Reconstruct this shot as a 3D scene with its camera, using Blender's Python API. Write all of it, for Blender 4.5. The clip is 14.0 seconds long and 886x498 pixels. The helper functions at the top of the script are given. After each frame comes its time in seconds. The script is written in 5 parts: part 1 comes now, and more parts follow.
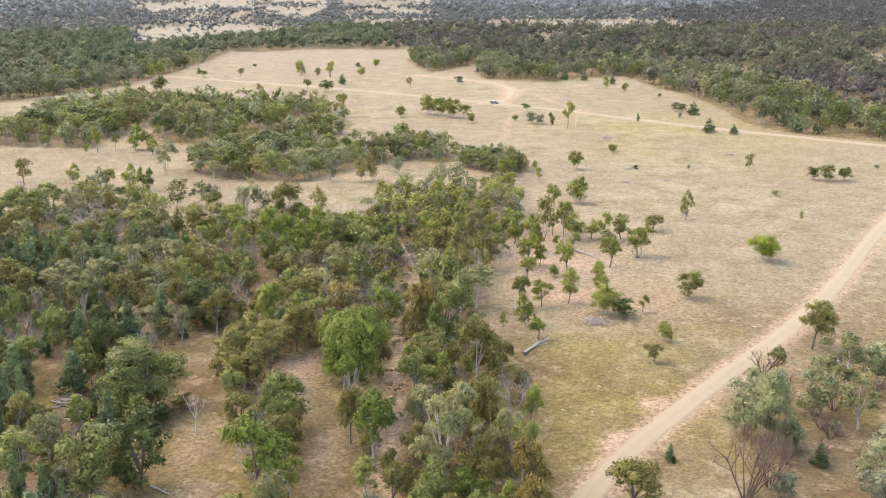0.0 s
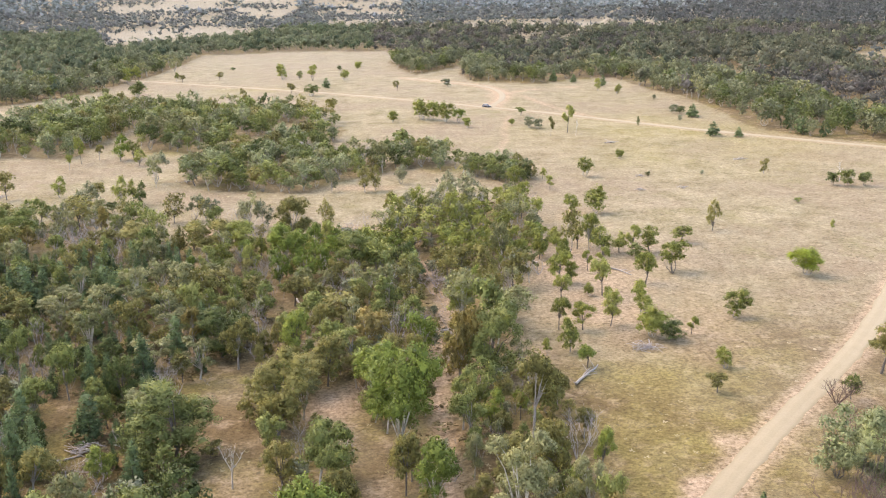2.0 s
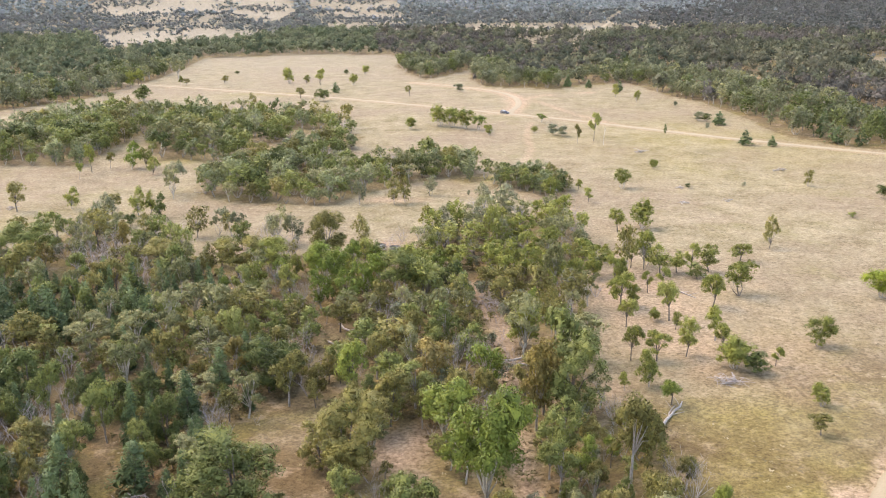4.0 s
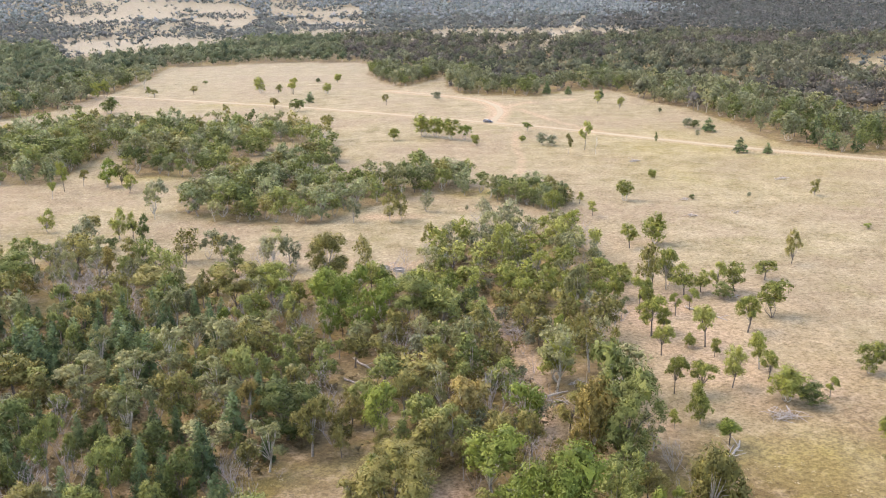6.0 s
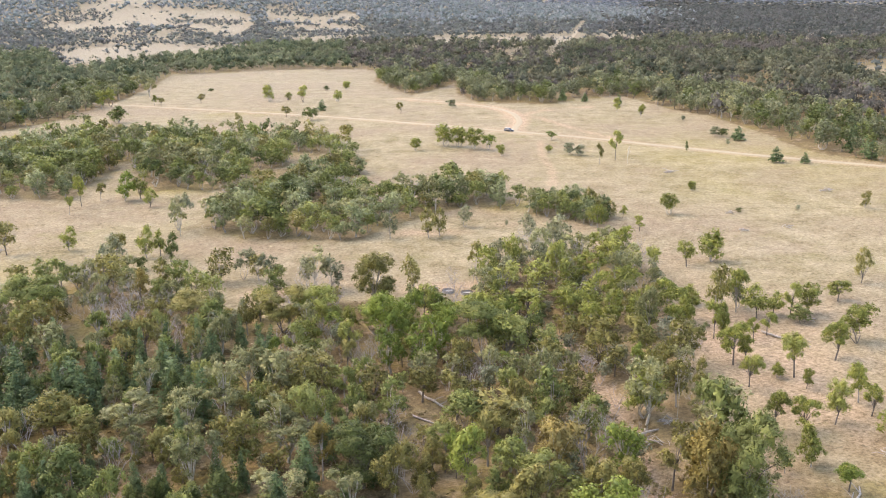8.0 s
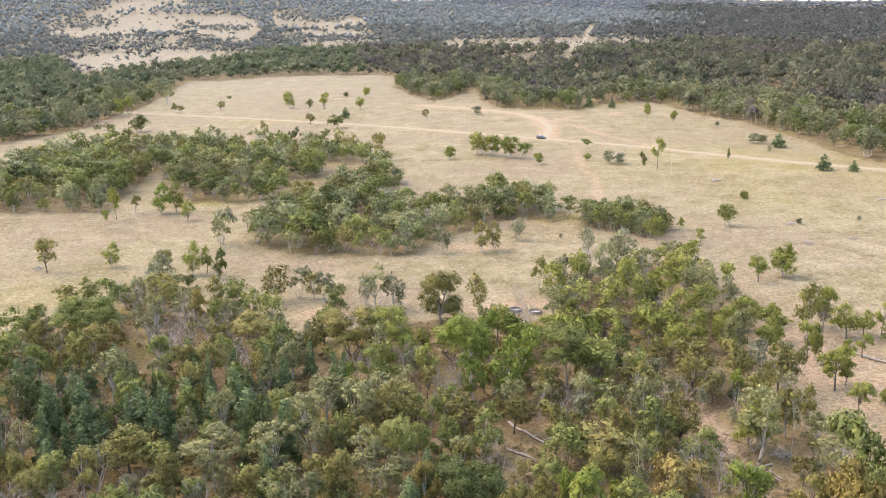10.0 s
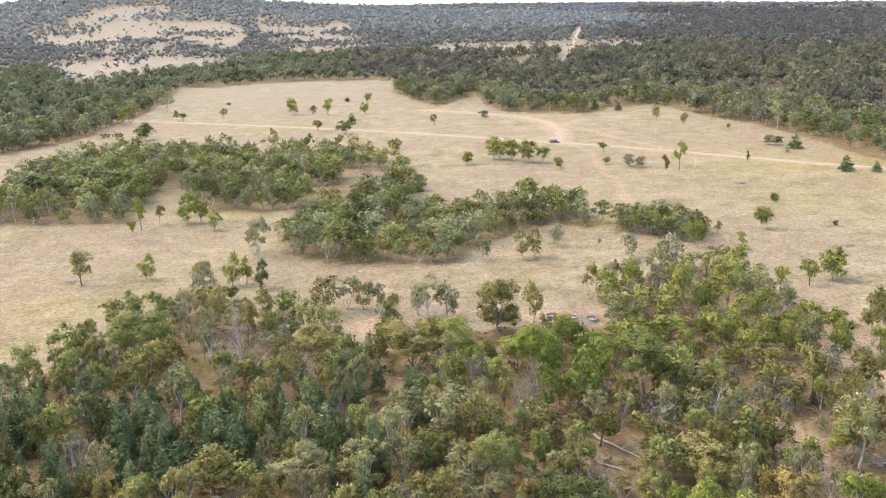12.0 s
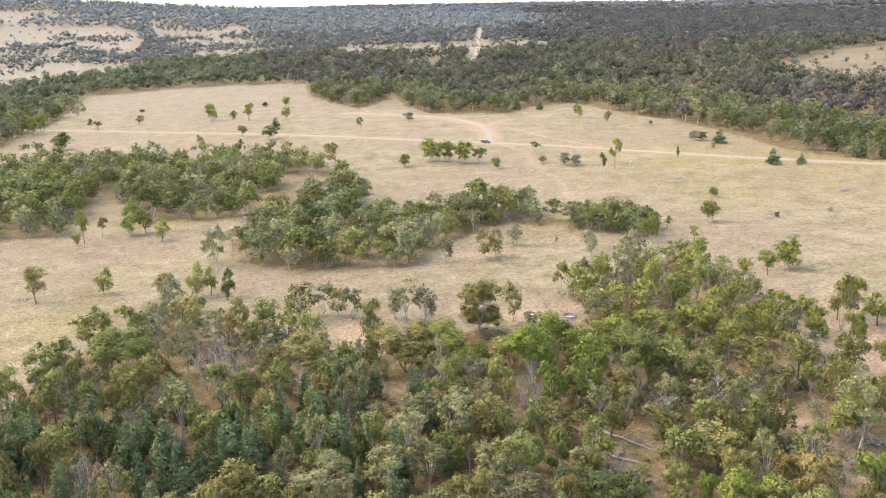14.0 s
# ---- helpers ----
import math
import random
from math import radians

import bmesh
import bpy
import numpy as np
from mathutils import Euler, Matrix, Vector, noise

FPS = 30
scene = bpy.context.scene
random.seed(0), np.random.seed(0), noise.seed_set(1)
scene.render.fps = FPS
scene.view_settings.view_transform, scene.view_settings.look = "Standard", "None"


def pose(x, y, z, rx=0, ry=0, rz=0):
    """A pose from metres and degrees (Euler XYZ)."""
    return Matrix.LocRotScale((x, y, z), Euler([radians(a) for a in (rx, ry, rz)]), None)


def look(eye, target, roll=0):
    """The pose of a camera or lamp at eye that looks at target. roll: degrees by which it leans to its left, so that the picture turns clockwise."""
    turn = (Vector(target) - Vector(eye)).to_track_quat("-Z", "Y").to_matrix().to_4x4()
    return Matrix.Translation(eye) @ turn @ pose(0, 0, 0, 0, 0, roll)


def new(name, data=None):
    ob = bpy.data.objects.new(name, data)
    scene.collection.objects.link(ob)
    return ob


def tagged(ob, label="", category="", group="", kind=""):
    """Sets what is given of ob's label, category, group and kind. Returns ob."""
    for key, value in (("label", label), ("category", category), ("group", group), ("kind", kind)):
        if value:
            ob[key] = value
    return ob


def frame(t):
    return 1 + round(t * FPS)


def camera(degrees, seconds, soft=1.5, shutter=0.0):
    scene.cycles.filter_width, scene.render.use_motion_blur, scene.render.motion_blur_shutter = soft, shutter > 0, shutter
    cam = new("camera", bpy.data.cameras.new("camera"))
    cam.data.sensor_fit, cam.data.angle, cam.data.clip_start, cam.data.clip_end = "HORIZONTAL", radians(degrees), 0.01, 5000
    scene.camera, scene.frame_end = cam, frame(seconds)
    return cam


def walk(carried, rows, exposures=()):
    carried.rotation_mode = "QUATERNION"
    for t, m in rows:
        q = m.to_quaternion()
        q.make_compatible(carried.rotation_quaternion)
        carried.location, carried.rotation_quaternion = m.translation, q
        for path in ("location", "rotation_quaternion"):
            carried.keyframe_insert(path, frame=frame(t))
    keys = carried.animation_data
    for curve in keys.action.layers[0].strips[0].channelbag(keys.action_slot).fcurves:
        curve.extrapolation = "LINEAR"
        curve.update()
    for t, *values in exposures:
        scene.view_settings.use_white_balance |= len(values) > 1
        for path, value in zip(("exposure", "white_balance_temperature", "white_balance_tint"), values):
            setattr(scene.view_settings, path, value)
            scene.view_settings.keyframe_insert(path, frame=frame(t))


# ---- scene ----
cam = camera(47.9, 14.0, 1.0)
PATH = [
    (0, (-1.518, 1.153, 62.605), (-1.459, 3.083, 62.083), 0.9),
    (0.5, (-4.478, 4.846, 62.701), (-4.381, 6.774, 62.18), 0.8),
    (1, (-7.407, 8.308, 62.811), (-7.293, 10.235, 62.29), 0.7),
    (1.5, (-10.323, 11.941, 62.793), (-10.201, 13.868, 62.271), 0.7),
    (2, (-13.047, 15.619, 62.699), (-12.925, 17.546, 62.178), 0.6),
    (2.5, (-15.72, 19.516, 62.612), (-15.599, 21.444, 62.093), 0.6),
    (3, (-18.392, 23.221, 62.517), (-18.271, 25.149, 61.998), 0.6),
    (3.2, (-19.747, 24.713, 62.449), (-19.623, 26.641, 61.93), 0.8),
    (5.3, (-30.433, 40.765, 62.241), (-30.256, 42.692, 61.734), 0.5),
    (5.5, (-31.298, 42.074, 62.321), (-31.11, 43.999, 61.815), 0.6),
    (6, (-33.915, 45.638, 62.322), (-33.696, 47.561, 61.818), 0.5),
    (6.5, (-37.029, 49.089, 62.35), (-36.79, 51.011, 61.849), 0.5),
    (7, (-40.06, 52.714, 62.274), (-39.82, 54.635, 61.774), 0.5),
    (7.5, (-42.937, 56.245, 62.225), (-42.697, 58.167, 61.728), 0.5),
    (8, (-45.506, 59.678, 62.29), (-45.269, 61.602, 61.796), 0.4),
    (10.5, (-61.592, 72.542, 62.727), (-61.352, 74.467, 62.243), 0.0),
    (11, (-65.275, 74.055, 62.675), (-65.028, 75.98, 62.193), -0.2),
    (11.5, (-69.041, 75.236, 62.731), (-68.787, 77.161, 62.25), -0.2),
    (12, (-72.555, 76.08, 62.822), (-72.279, 78.002, 62.343), -0.4),
    (12.5, (-76.538, 76.801, 62.913), (-76.224, 78.718, 62.434), -0.5),
    (13, (-80.37, 77.592, 63.037), (-80.017, 79.501, 62.559), -0.6),
    (13.5, (-84.195, 78.198, 63.207), (-83.786, 80.097, 62.729), -0.7),
    (14, (-88.285, 78.767, 63.48), (-87.811, 80.65, 63.001), -0.9),
]
walk(cam, [(t, look(eye, target, roll)) for t, eye, target, roll in PATH], [(0, 2.56, 7900, 17)])

# ---- daylight: thin high cloud, a soft sun from the west ----
SUN_ELEVATION, SUN_BEARING = 50, -62
world = bpy.data.worlds.new("sky")
scene.world = world
world.use_nodes = True
sky = world.node_tree.nodes.new("ShaderNodeTexSky")
sky.sky_type, sky.sun_disc = "NISHITA", False
sky.sun_elevation, sky.sun_rotation = radians(SUN_ELEVATION), radians(SUN_BEARING)
sky.air_density, sky.dust_density, sky.ozone_density = 1.0, 1.2, 1.0
back = world.node_tree.nodes["Background"]
back.inputs["Strength"].default_value = 0.15
world.node_tree.links.new(sky.outputs[0], back.inputs[0])
sun = new("sun", bpy.data.lights.new("sun", "SUN"))
sun.data.energy, sun.data.angle, sun.data.color = 0.5, radians(60), (1.0, 0.95, 0.88)
sun.matrix_world = look((0, 0, 0), (-math.sin(radians(SUN_BEARING)) * math.cos(radians(SUN_ELEVATION)), -math.cos(radians(SUN_BEARING)) * math.cos(radians(SUN_ELEVATION)), -math.sin(radians(SUN_ELEVATION))))
# ---- the lie of the land ----
def swell(v, a, b):
    """Smooth step from 0 at a to 1 at b."""
    v = min(max((v - a) / (b - a), 0.0), 1.0)
    return v * v * (3 - 2 * v)


def ground(x, y):
    """Height of the land: a plain that rises gently to the north and east, with low hills in the distance."""
    z = 14 * math.tanh(x / 500) + 0.006 * (y - 200)
    d = math.hypot(x, y)
    z += (17 - 4 * math.tanh(x / 800)) * swell(d, 2300, 4700)
    z += 9 * noise.noise((x * 0.0011, y * 0.0021, 5.0)) * swell(d, 2600, 3400)
    z += 74 * math.exp(-((x + 500) / 500) ** 2 - ((y - 2550) / 560) ** 2)
    z += 16 * math.exp(-((x - 160) / 380) ** 2 - ((y - 2500) / 350) ** 2)
    z += 5 * math.exp(-((x + 330) / 160) ** 2 - ((y - 1560) / 170) ** 2)
    return z

# ---- materials ----
def material(name):
    m = bpy.data.materials.new(name)
    m.use_nodes = True
    tree = m.node_tree
    tree.nodes.clear()
    return m, tree


def node(tree, kind, links=None, **values):
    n = tree.nodes.new("ShaderNode" + kind)
    for key, value in values.items():
        if key in ("operation", "blend_type", "data_type", "attribute_name", "noise_dimensions", "feature", "clamp"):
            if key == "operation":
                n.operation = value
            elif key == "blend_type":
                n.blend_type = value
            elif key == "data_type":
                n.data_type = value
            elif key == "attribute_name":
                n.attribute_name = value
            elif key == "feature":
                n.feature = value
        else:
            n.inputs[key.replace("_", " ")].default_value = value
    for key, socket in (links or {}).items():
        tree.links.new(socket, n.inputs[key])
    return n


def ramp(tree, socket, *stops):
    n = tree.nodes.new("ShaderNodeValToRGB")
    tree.links.new(socket, n.inputs[0])
    e = n.color_ramp.elements
    while len(e) < len(stops):
        e.new(0.5)
    for el, (p, c) in zip(e, stops):
        el.position, el.color = p, (*c, 1) if len(c) == 3 else c
    return n.outputs[0]


def mixed(tree, fac, a, b, blend="MIX"):
    n = tree.nodes.new("ShaderNodeMix")
    n.data_type, n.blend_type = "RGBA", blend
    for socket, v in ((n.inputs["Factor"], fac), (n.inputs["A"], a), (n.inputs["B"], b)):
        if isinstance(v, bpy.types.NodeSocket):
            tree.links.new(v, socket)
        else:
            socket.default_value = (*v, 1) if isinstance(v, tuple) else v
    return n.outputs["Result"]


def grain(tree, scale, detail=4.0, rough=0.6, vector=None):
    n = node(tree, "TexNoise", Scale=scale, Detail=detail, Roughness=rough)
    if vector is not None:
        tree.links.new(vector, n.inputs["Vector"])
    return n.outputs[0]


def leaves(name, deep, light, tip):
    """Foliage: colour varies from tree to tree and from leaf spray to leaf spray; thin leaves let some light through."""
    m, t = material(name)
    deep, light, tip = (tuple(c * 1.09 for c in shade) for shade in (deep, light, tip))
    tone = node(t, "ObjectInfo").outputs["Random"]
    spray = node(t, "NewGeometry").outputs["Random Per Island"]
    a = ramp(t, tone, (0.0, tuple(c * 0.8 for c in deep)), (0.55, light), (1.0, tip))
    b = mixed(t, ramp(t, spray, (0.0, (0.05, 0.05, 0.05)), (0.75, (0.22, 0.22, 0.22)), (1.0, (0.55, 0.55, 0.55))), a, tip)
    # lit and shaded clumps imitated in the leaf colour by slow noise
    bough_light = grain(t, 0.55, 2, 0.6, node(t, "TexCoord").outputs["Object"])
    b = mixed(t, 0.8, b, ramp(t, bough_light, (0.36, (0.68, 0.71, 0.71)), (0.50, (1.0, 1.0, 1.0)), (0.64, (1.34, 1.29, 1.10))), "MULTIPLY")
    c = mixed(t, 0.28, b, ramp(t, spray, (0.0, (0.40, 0.38, 0.36)), (0.5, (1.0, 1.0, 1.0)), (1.0, (1.5, 1.45, 1.2))), "MULTIPLY")
    d = node(t, "BsdfPrincipled", {"Base Color": c}, Roughness=0.6)
    d.inputs["Specular IOR Level"].default_value = 0.12
    e = node(t, "BsdfTranslucent", {"Color": c})
    f = node(t, "MixShader", {1: d.outputs[0], 2: e.outputs[0]}, Fac=0.20)
    t.links.new(f.outputs[0], node(t, "OutputMaterial").inputs[0])
    return m


def bark(name, low, high, scale=3.0):
    m, t = material(name)
    pos = node(t, "TexCoord").outputs["Object"]
    n = grain(t, scale, 6, 0.7, pos)
    c = ramp(t, n, (0.3, low), (0.65, high))
    b = node(t, "Bump", {"Height": n}, Strength=0.5, Distance=0.05)
    d = node(t, "BsdfPrincipled", {"Base Color": c, "Normal": b.outputs[0]}, Roughness=0.85)
    t.links.new(d.outputs[0], node(t, "OutputMaterial").inputs[0])
    return m


def plain(name, colour, rough=0.5, metal=0.0):
    m, t = material(name)
    n = grain(t, 9.0, 5, 0.6, node(t, "TexCoord").outputs["Object"])
    dark = tuple(c * 0.8 for c in colour)
    d = node(t, "BsdfPrincipled", {"Base Color": ramp(t, n, (0.35, dark), (0.65, colour))}, Roughness=rough, Metallic=metal)
    t.links.new(d.outputs[0], node(t, "OutputMaterial").inputs[0])
    return m


def woods(name, deep, light, tip, contrast=0.34):
    """Far canopy: tone by tree from the mesh, leaf texture from noise."""
    m, t = material(name)
    tone = node(t, "Attribute", attribute_name="tone").outputs["Fac"]
    pos = node(t, "NewGeometry").outputs["Position"]
    n = grain(t, 1.1, 3, 0.7, pos)
    a = ramp(t, tone, (0.0, deep), (0.6, light), (1.0, tip))
    drift = grain(t, 0.022, 3, 0.6, pos)
    a = mixed(t, ramp(t, drift, (0.42, (0, 0, 0)), (0.62, (0.65, 0.65, 0.65))), a, mixed(t, 0.5, a, (tip[0] * 0.95, tip[1] * 0.80, tip[2] * 1.0)))
    c = mixed(t, contrast, a, ramp(t, n, (0.3, (0.35, 0.35, 0.36)), (0.62, (1.25, 1.25, 1.15))), "MULTIPLY")
    spray = node(t, "NewGeometry").outputs["Random Per Island"]
    c = mixed(t, contrast, c, ramp(t, spray, (0.0, (0.62, 0.62, 0.62)), (0.5, (1.0, 1.0, 1.0)), (1.0, (1.35, 1.32, 1.22))), "MULTIPLY")
    d = node(t, "BsdfPrincipled", {"Base Color": c}, Roughness=0.9)
    d.inputs["Specular IOR Level"].default_value = 0.1
    e = node(t, "BsdfTranslucent", {"Color": c})
    f = node(t, "MixShader", {1: d.outputs[0], 2: e.outputs[0]}, Fac=0.3)
    t.links.new(f.outputs[0], node(t, "OutputMaterial").inputs[0])
    return m


LEAF = {
    "g": leaves("leaf_green", (0.101, 0.119, 0.036), (0.138, 0.153, 0.046), (0.201, 0.206, 0.068)),
    "b": leaves("leaf_bright", (0.090, 0.120, 0.024), (0.120, 0.152, 0.031), (0.188, 0.210, 0.050)),
    "o": leaves("leaf_olive", (0.108, 0.098, 0.030), (0.150, 0.134, 0.042), (0.212, 0.184, 0.066)),
    "y": leaves("leaf_grey", (0.128, 0.128, 0.056), (0.166, 0.162, 0.072), (0.225, 0.215, 0.105)),
    "k": leaves("leaf_dark", (0.052, 0.068, 0.022), (0.074, 0.092, 0.029), (0.130, 0.140, 0.046)),
    "c": leaves("leaf_cypress", (0.062, 0.090, 0.040), (0.086, 0.118, 0.052), (0.125, 0.156, 0.070)),
    "u": leaves("leaf_greygreen", (0.112, 0.117, 0.066), (0.146, 0.148, 0.083), (0.207, 0.201, 0.119)),
    # grey-green paled to hold the haze over the belt; roadside gums share it
    "r": leaves("leaf_hazed_gum", (0.130, 0.146, 0.070), (0.168, 0.184, 0.088), (0.23, 0.238, 0.122)),
    "l": leaves("leaf_yellow_green", (0.120, 0.130, 0.030), (0.170, 0.180, 0.042), (0.240, 0.238, 0.070)),
    "s": leaves("leaf_shrub", (0.115, 0.122, 0.070), (0.145, 0.152, 0.090), (0.21, 0.21, 0.14)),
    "w": leaves("leaf_wattle", (0.078, 0.128, 0.022), (0.110, 0.162, 0.026), (0.215, 0.232, 0.032)),
    "e": leaves("leaf_forest", (0.080, 0.090, 0.048), (0.114, 0.122, 0.064), (0.168, 0.168, 0.092)),
    "x": leaves("leaf_rust", (0.145, 0.110, 0.032), (0.180, 0.135, 0.040), (0.24, 0.185, 0.070)),
}
BARK_PALE = bark("bark_pale", (0.20, 0.175, 0.140), (0.42, 0.38, 0.31))
BARK_DARK = bark("bark_dark", (0.055, 0.045, 0.036), (0.15, 0.12, 0.095))
BARK_GREY = bark("bark_grey", (0.15, 0.13, 0.11), (0.32, 0.28, 0.24))
DEADWOOD = bark("dead_wood", (0.26, 0.225, 0.19), (0.50, 0.45, 0.39))
WEATHERED = bark("weathered_timber", (0.18, 0.150, 0.125), (0.37, 0.325, 0.275))
RED_TWIGS = bark("red_twigs", (0.055, 0.030, 0.022), (0.145, 0.090, 0.066))
TWIGS = bark("dead_twigs", (0.19, 0.162, 0.150), (0.34, 0.300, 0.278))


def ground_material():
    m, t = material("dry_grass")
    pos = node(t, "NewGeometry").outputs["Position"]
    dirt = node(t, "Attribute", attribute_name="dirt").outputs["Fac"]
    litter = node(t, "Attribute", attribute_name="litter").outputs["Fac"]
    lush = node(t, "Attribute", attribute_name="lush").outputs["Fac"]
    pale = node(t, "Attribute", attribute_name="pale").outputs["Fac"]
    large = grain(t, 0.018, 5, 0.6, pos)
    mid = grain(t, 0.11, 5, 0.65, pos)
    fine = grain(t, 1.5, 4, 0.7, pos)
    tuft = grain(t, 3.2, 3, 0.7, pos)
    streak = grain(t, 0.26, 6, 0.7, pos)
    straw = ramp(t, mid, (0.34, (0.150, 0.119, 0.063)), (0.50, (0.206, 0.167, 0.098)), (0.66, (0.258, 0.213, 0.136)))
    straw = mixed(t, ramp(t, large, (0.44, (0, 0, 0)), (0.60, (0.75, 0.75, 0.75))), straw, (0.195, 0.145, 0.098))
    straw = mixed(t, ramp(t, streak, (0.48, (0, 0, 0)), (0.66, (0.6, 0.6, 0.6))), straw, (0.272, 0.228, 0.150))
    olive = grain(t, 0.05, 5, 0.7, node(t, "Mapping", {"Vector": pos}, Location=(31, 17, 0)).outputs[0])
    straw = mixed(t, ramp(t, olive, (0.56, (0, 0, 0)), (0.68, (0.55, 0.55, 0.55))), straw, (0.175, 0.150, 0.070))
    # distance haze put into the grass colour as a paler, greyer straw
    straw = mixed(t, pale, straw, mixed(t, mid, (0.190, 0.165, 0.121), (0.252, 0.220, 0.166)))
    straw = mixed(t, lush, straw, mixed(t, fine, (0.160, 0.128, 0.034), (0.250, 0.202, 0.056)))
    # brown leaf floor, its tones deepened to hold the trees' shadow
    floor = mixed(t, mid, (0.092, 0.062, 0.031), mixed(t, fine, (0.158, 0.104, 0.054), (0.110, 0.083, 0.032)))
    trod = ramp(t, streak, (0.52, (0, 0, 0)), (0.64, (0.7, 0.7, 0.7)))
    floor = mixed(t, ramp(t, olive, (0.46, (0, 0, 0)), (0.60, (0.7, 0.7, 0.7))), floor, mixed(t, fine, (0.128, 0.104, 0.030), (0.190, 0.146, 0.050)))
    floor = mixed(t, trod, floor, (0.240, 0.174, 0.112))
    a = mixed(t, litter, straw, floor)
    earth = mixed(t, fine, (0.242, 0.160, 0.096), (0.360, 0.270, 0.190))
    edge = node(t, "Math", {0: dirt, 1: fine}, operation="MULTIPLY_ADD")
    edge.inputs[2].default_value = 0.0
    wide = node(t, "Math", {0: dirt, 1: edge.outputs[0]}, operation="ADD")
    a = mixed(t, ramp(t, wide.outputs[0], (0.25, (0, 0, 0)), (0.95, (1, 1, 1))), a, earth)
    a = mixed(t, 0.6, a, ramp(t, tuft, (0.30, (0.40, 0.39, 0.34)), (0.46, (1, 1, 1)), (0.70, (1.20, 1.17, 1.12))), "MULTIPLY")
    a = mixed(t, 0.75, a, ramp(t, fine, (0.32, (0.50, 0.48, 0.43)), (0.56, (1.13, 1.13, 1.11))), "MULTIPLY")
    bleach = grain(t, 0.8, 7, 0.78, node(t, "Mapping", {"Vector": pos}, Location=(7, 61, 0)).outputs[0])
    a = mixed(t, 0.75, a, ramp(t, bleach, (0.36, (0.62, 0.60, 0.55)), (0.48, (0.96, 0.95, 0.93)), (0.54, (1.06, 1.06, 1.06)), (0.66, (1.28, 1.28, 1.28))), "MULTIPLY")
    speck = grain(t, 0.55, 2, 0.9, pos)
    a = mixed(t, ramp(t, speck, (0.66, (0, 0, 0)), (0.70, (0.6, 0.6, 0.6))), a, (0.085, 0.072, 0.042))
    b = node(t, "Bump", {"Height": tuft}, Strength=0.8, Distance=0.25)
    d = node(t, "BsdfPrincipled", {"Base Color": a, "Normal": b.outputs[0]}, Roughness=0.95)
    d.inputs["Specular IOR Level"].default_value = 0.1
    t.links.new(d.outputs[0], node(t, "OutputMaterial").inputs[0])
    return m


def road_material():
    m, t = material("road_earth")
    pos = node(t, "NewGeometry").outputs["Position"]
    across = node(t, "Attribute", attribute_name="across").outputs["Fac"]
    n = grain(t, 0.35, 6, 0.65, pos)
    fine = grain(t, 4.0, 4, 0.7, pos)
    a = mixed(t, n, (0.215, 0.165, 0.094), (0.285, 0.228, 0.142))
    a = mixed(t, ramp(t, across, (0.62, (0, 0, 0)), (1.0, (0.7, 0.7, 0.7))), a, (0.185, 0.146, 0.072))
    a = mixed(t, ramp(t, across, (0.10, (0.45, 0.45, 0.45)), (0.30, (0, 0, 0))), a, (0.195, 0.152, 0.082))
    a = mixed(t, 0.4, a, ramp(t, fine, (0.3, (0.75, 0.73, 0.70)), (0.6, (1.06, 1.06, 1.05))), "MULTIPLY")
    b = node(t, "Bump", {"Height": fine}, Strength=0.4, Distance=0.06)
    d = node(t, "BsdfPrincipled", {"Base Color": a, "Normal": b.outputs[0]}, Roughness=0.95)
    t.links.new(d.outputs[0], node(t, "OutputMaterial").inputs[0])
    return m


GROUND, ROAD = ground_material(), road_material()
WOODS_NEAR = woods("canopy_green", (0.050, 0.058, 0.040), (0.104, 0.113, 0.070), (0.178, 0.177, 0.108))
WOODS_WEST = woods("canopy_west", (0.056, 0.074, 0.044), (0.116, 0.136, 0.074), (0.185, 0.196, 0.110))
# haze put into these four leaf colours; WOODS_FAR also darkened for cloud shadow
WOODS_FAR = woods("canopy_cloud_shade", (0.058, 0.064, 0.058), (0.085, 0.090, 0.080), (0.120, 0.122, 0.106), 0.2)
WOODS_MID = woods("canopy_mid_haze", (0.088, 0.098, 0.090), (0.122, 0.133, 0.118), (0.162, 0.168, 0.148), 0.2)
WOODS_HILL = woods("canopy_hill_haze", (0.158, 0.184, 0.178), (0.194, 0.218, 0.206), (0.226, 0.244, 0.230), 0.1)
WOODS_HORIZON = woods("canopy_horizon_haze", (0.118, 0.136, 0.146), (0.138, 0.156, 0.168), (0.162, 0.178, 0.188), 0.1)
WOODS_GREY = woods("canopy_grey", (0.060, 0.057, 0.048), (0.104, 0.096, 0.080), (0.155, 0.140, 0.114))
TUSSOCK = woods("dry_tussock", (0.170, 0.138, 0.066), (0.240, 0.196, 0.108), (0.330, 0.280, 0.176), 0.15)
SCRUB = woods("dry_scrub", (0.150, 0.108, 0.058), (0.185, 0.145, 0.078), (0.165, 0.160, 0.070))

# ---- mesh helpers ----
def relief(x, y):
    return 0.10 * noise.noise((x * 0.13, y * 0.13, 0.3)) + 0.05 * noise.noise((x * 0.4, y * 0.4, 1.3))


def level(x, y):
    return ground(x, y) + (relief(x, y) if -200 < x < 220 and 60 < y < 700 else 0.0)


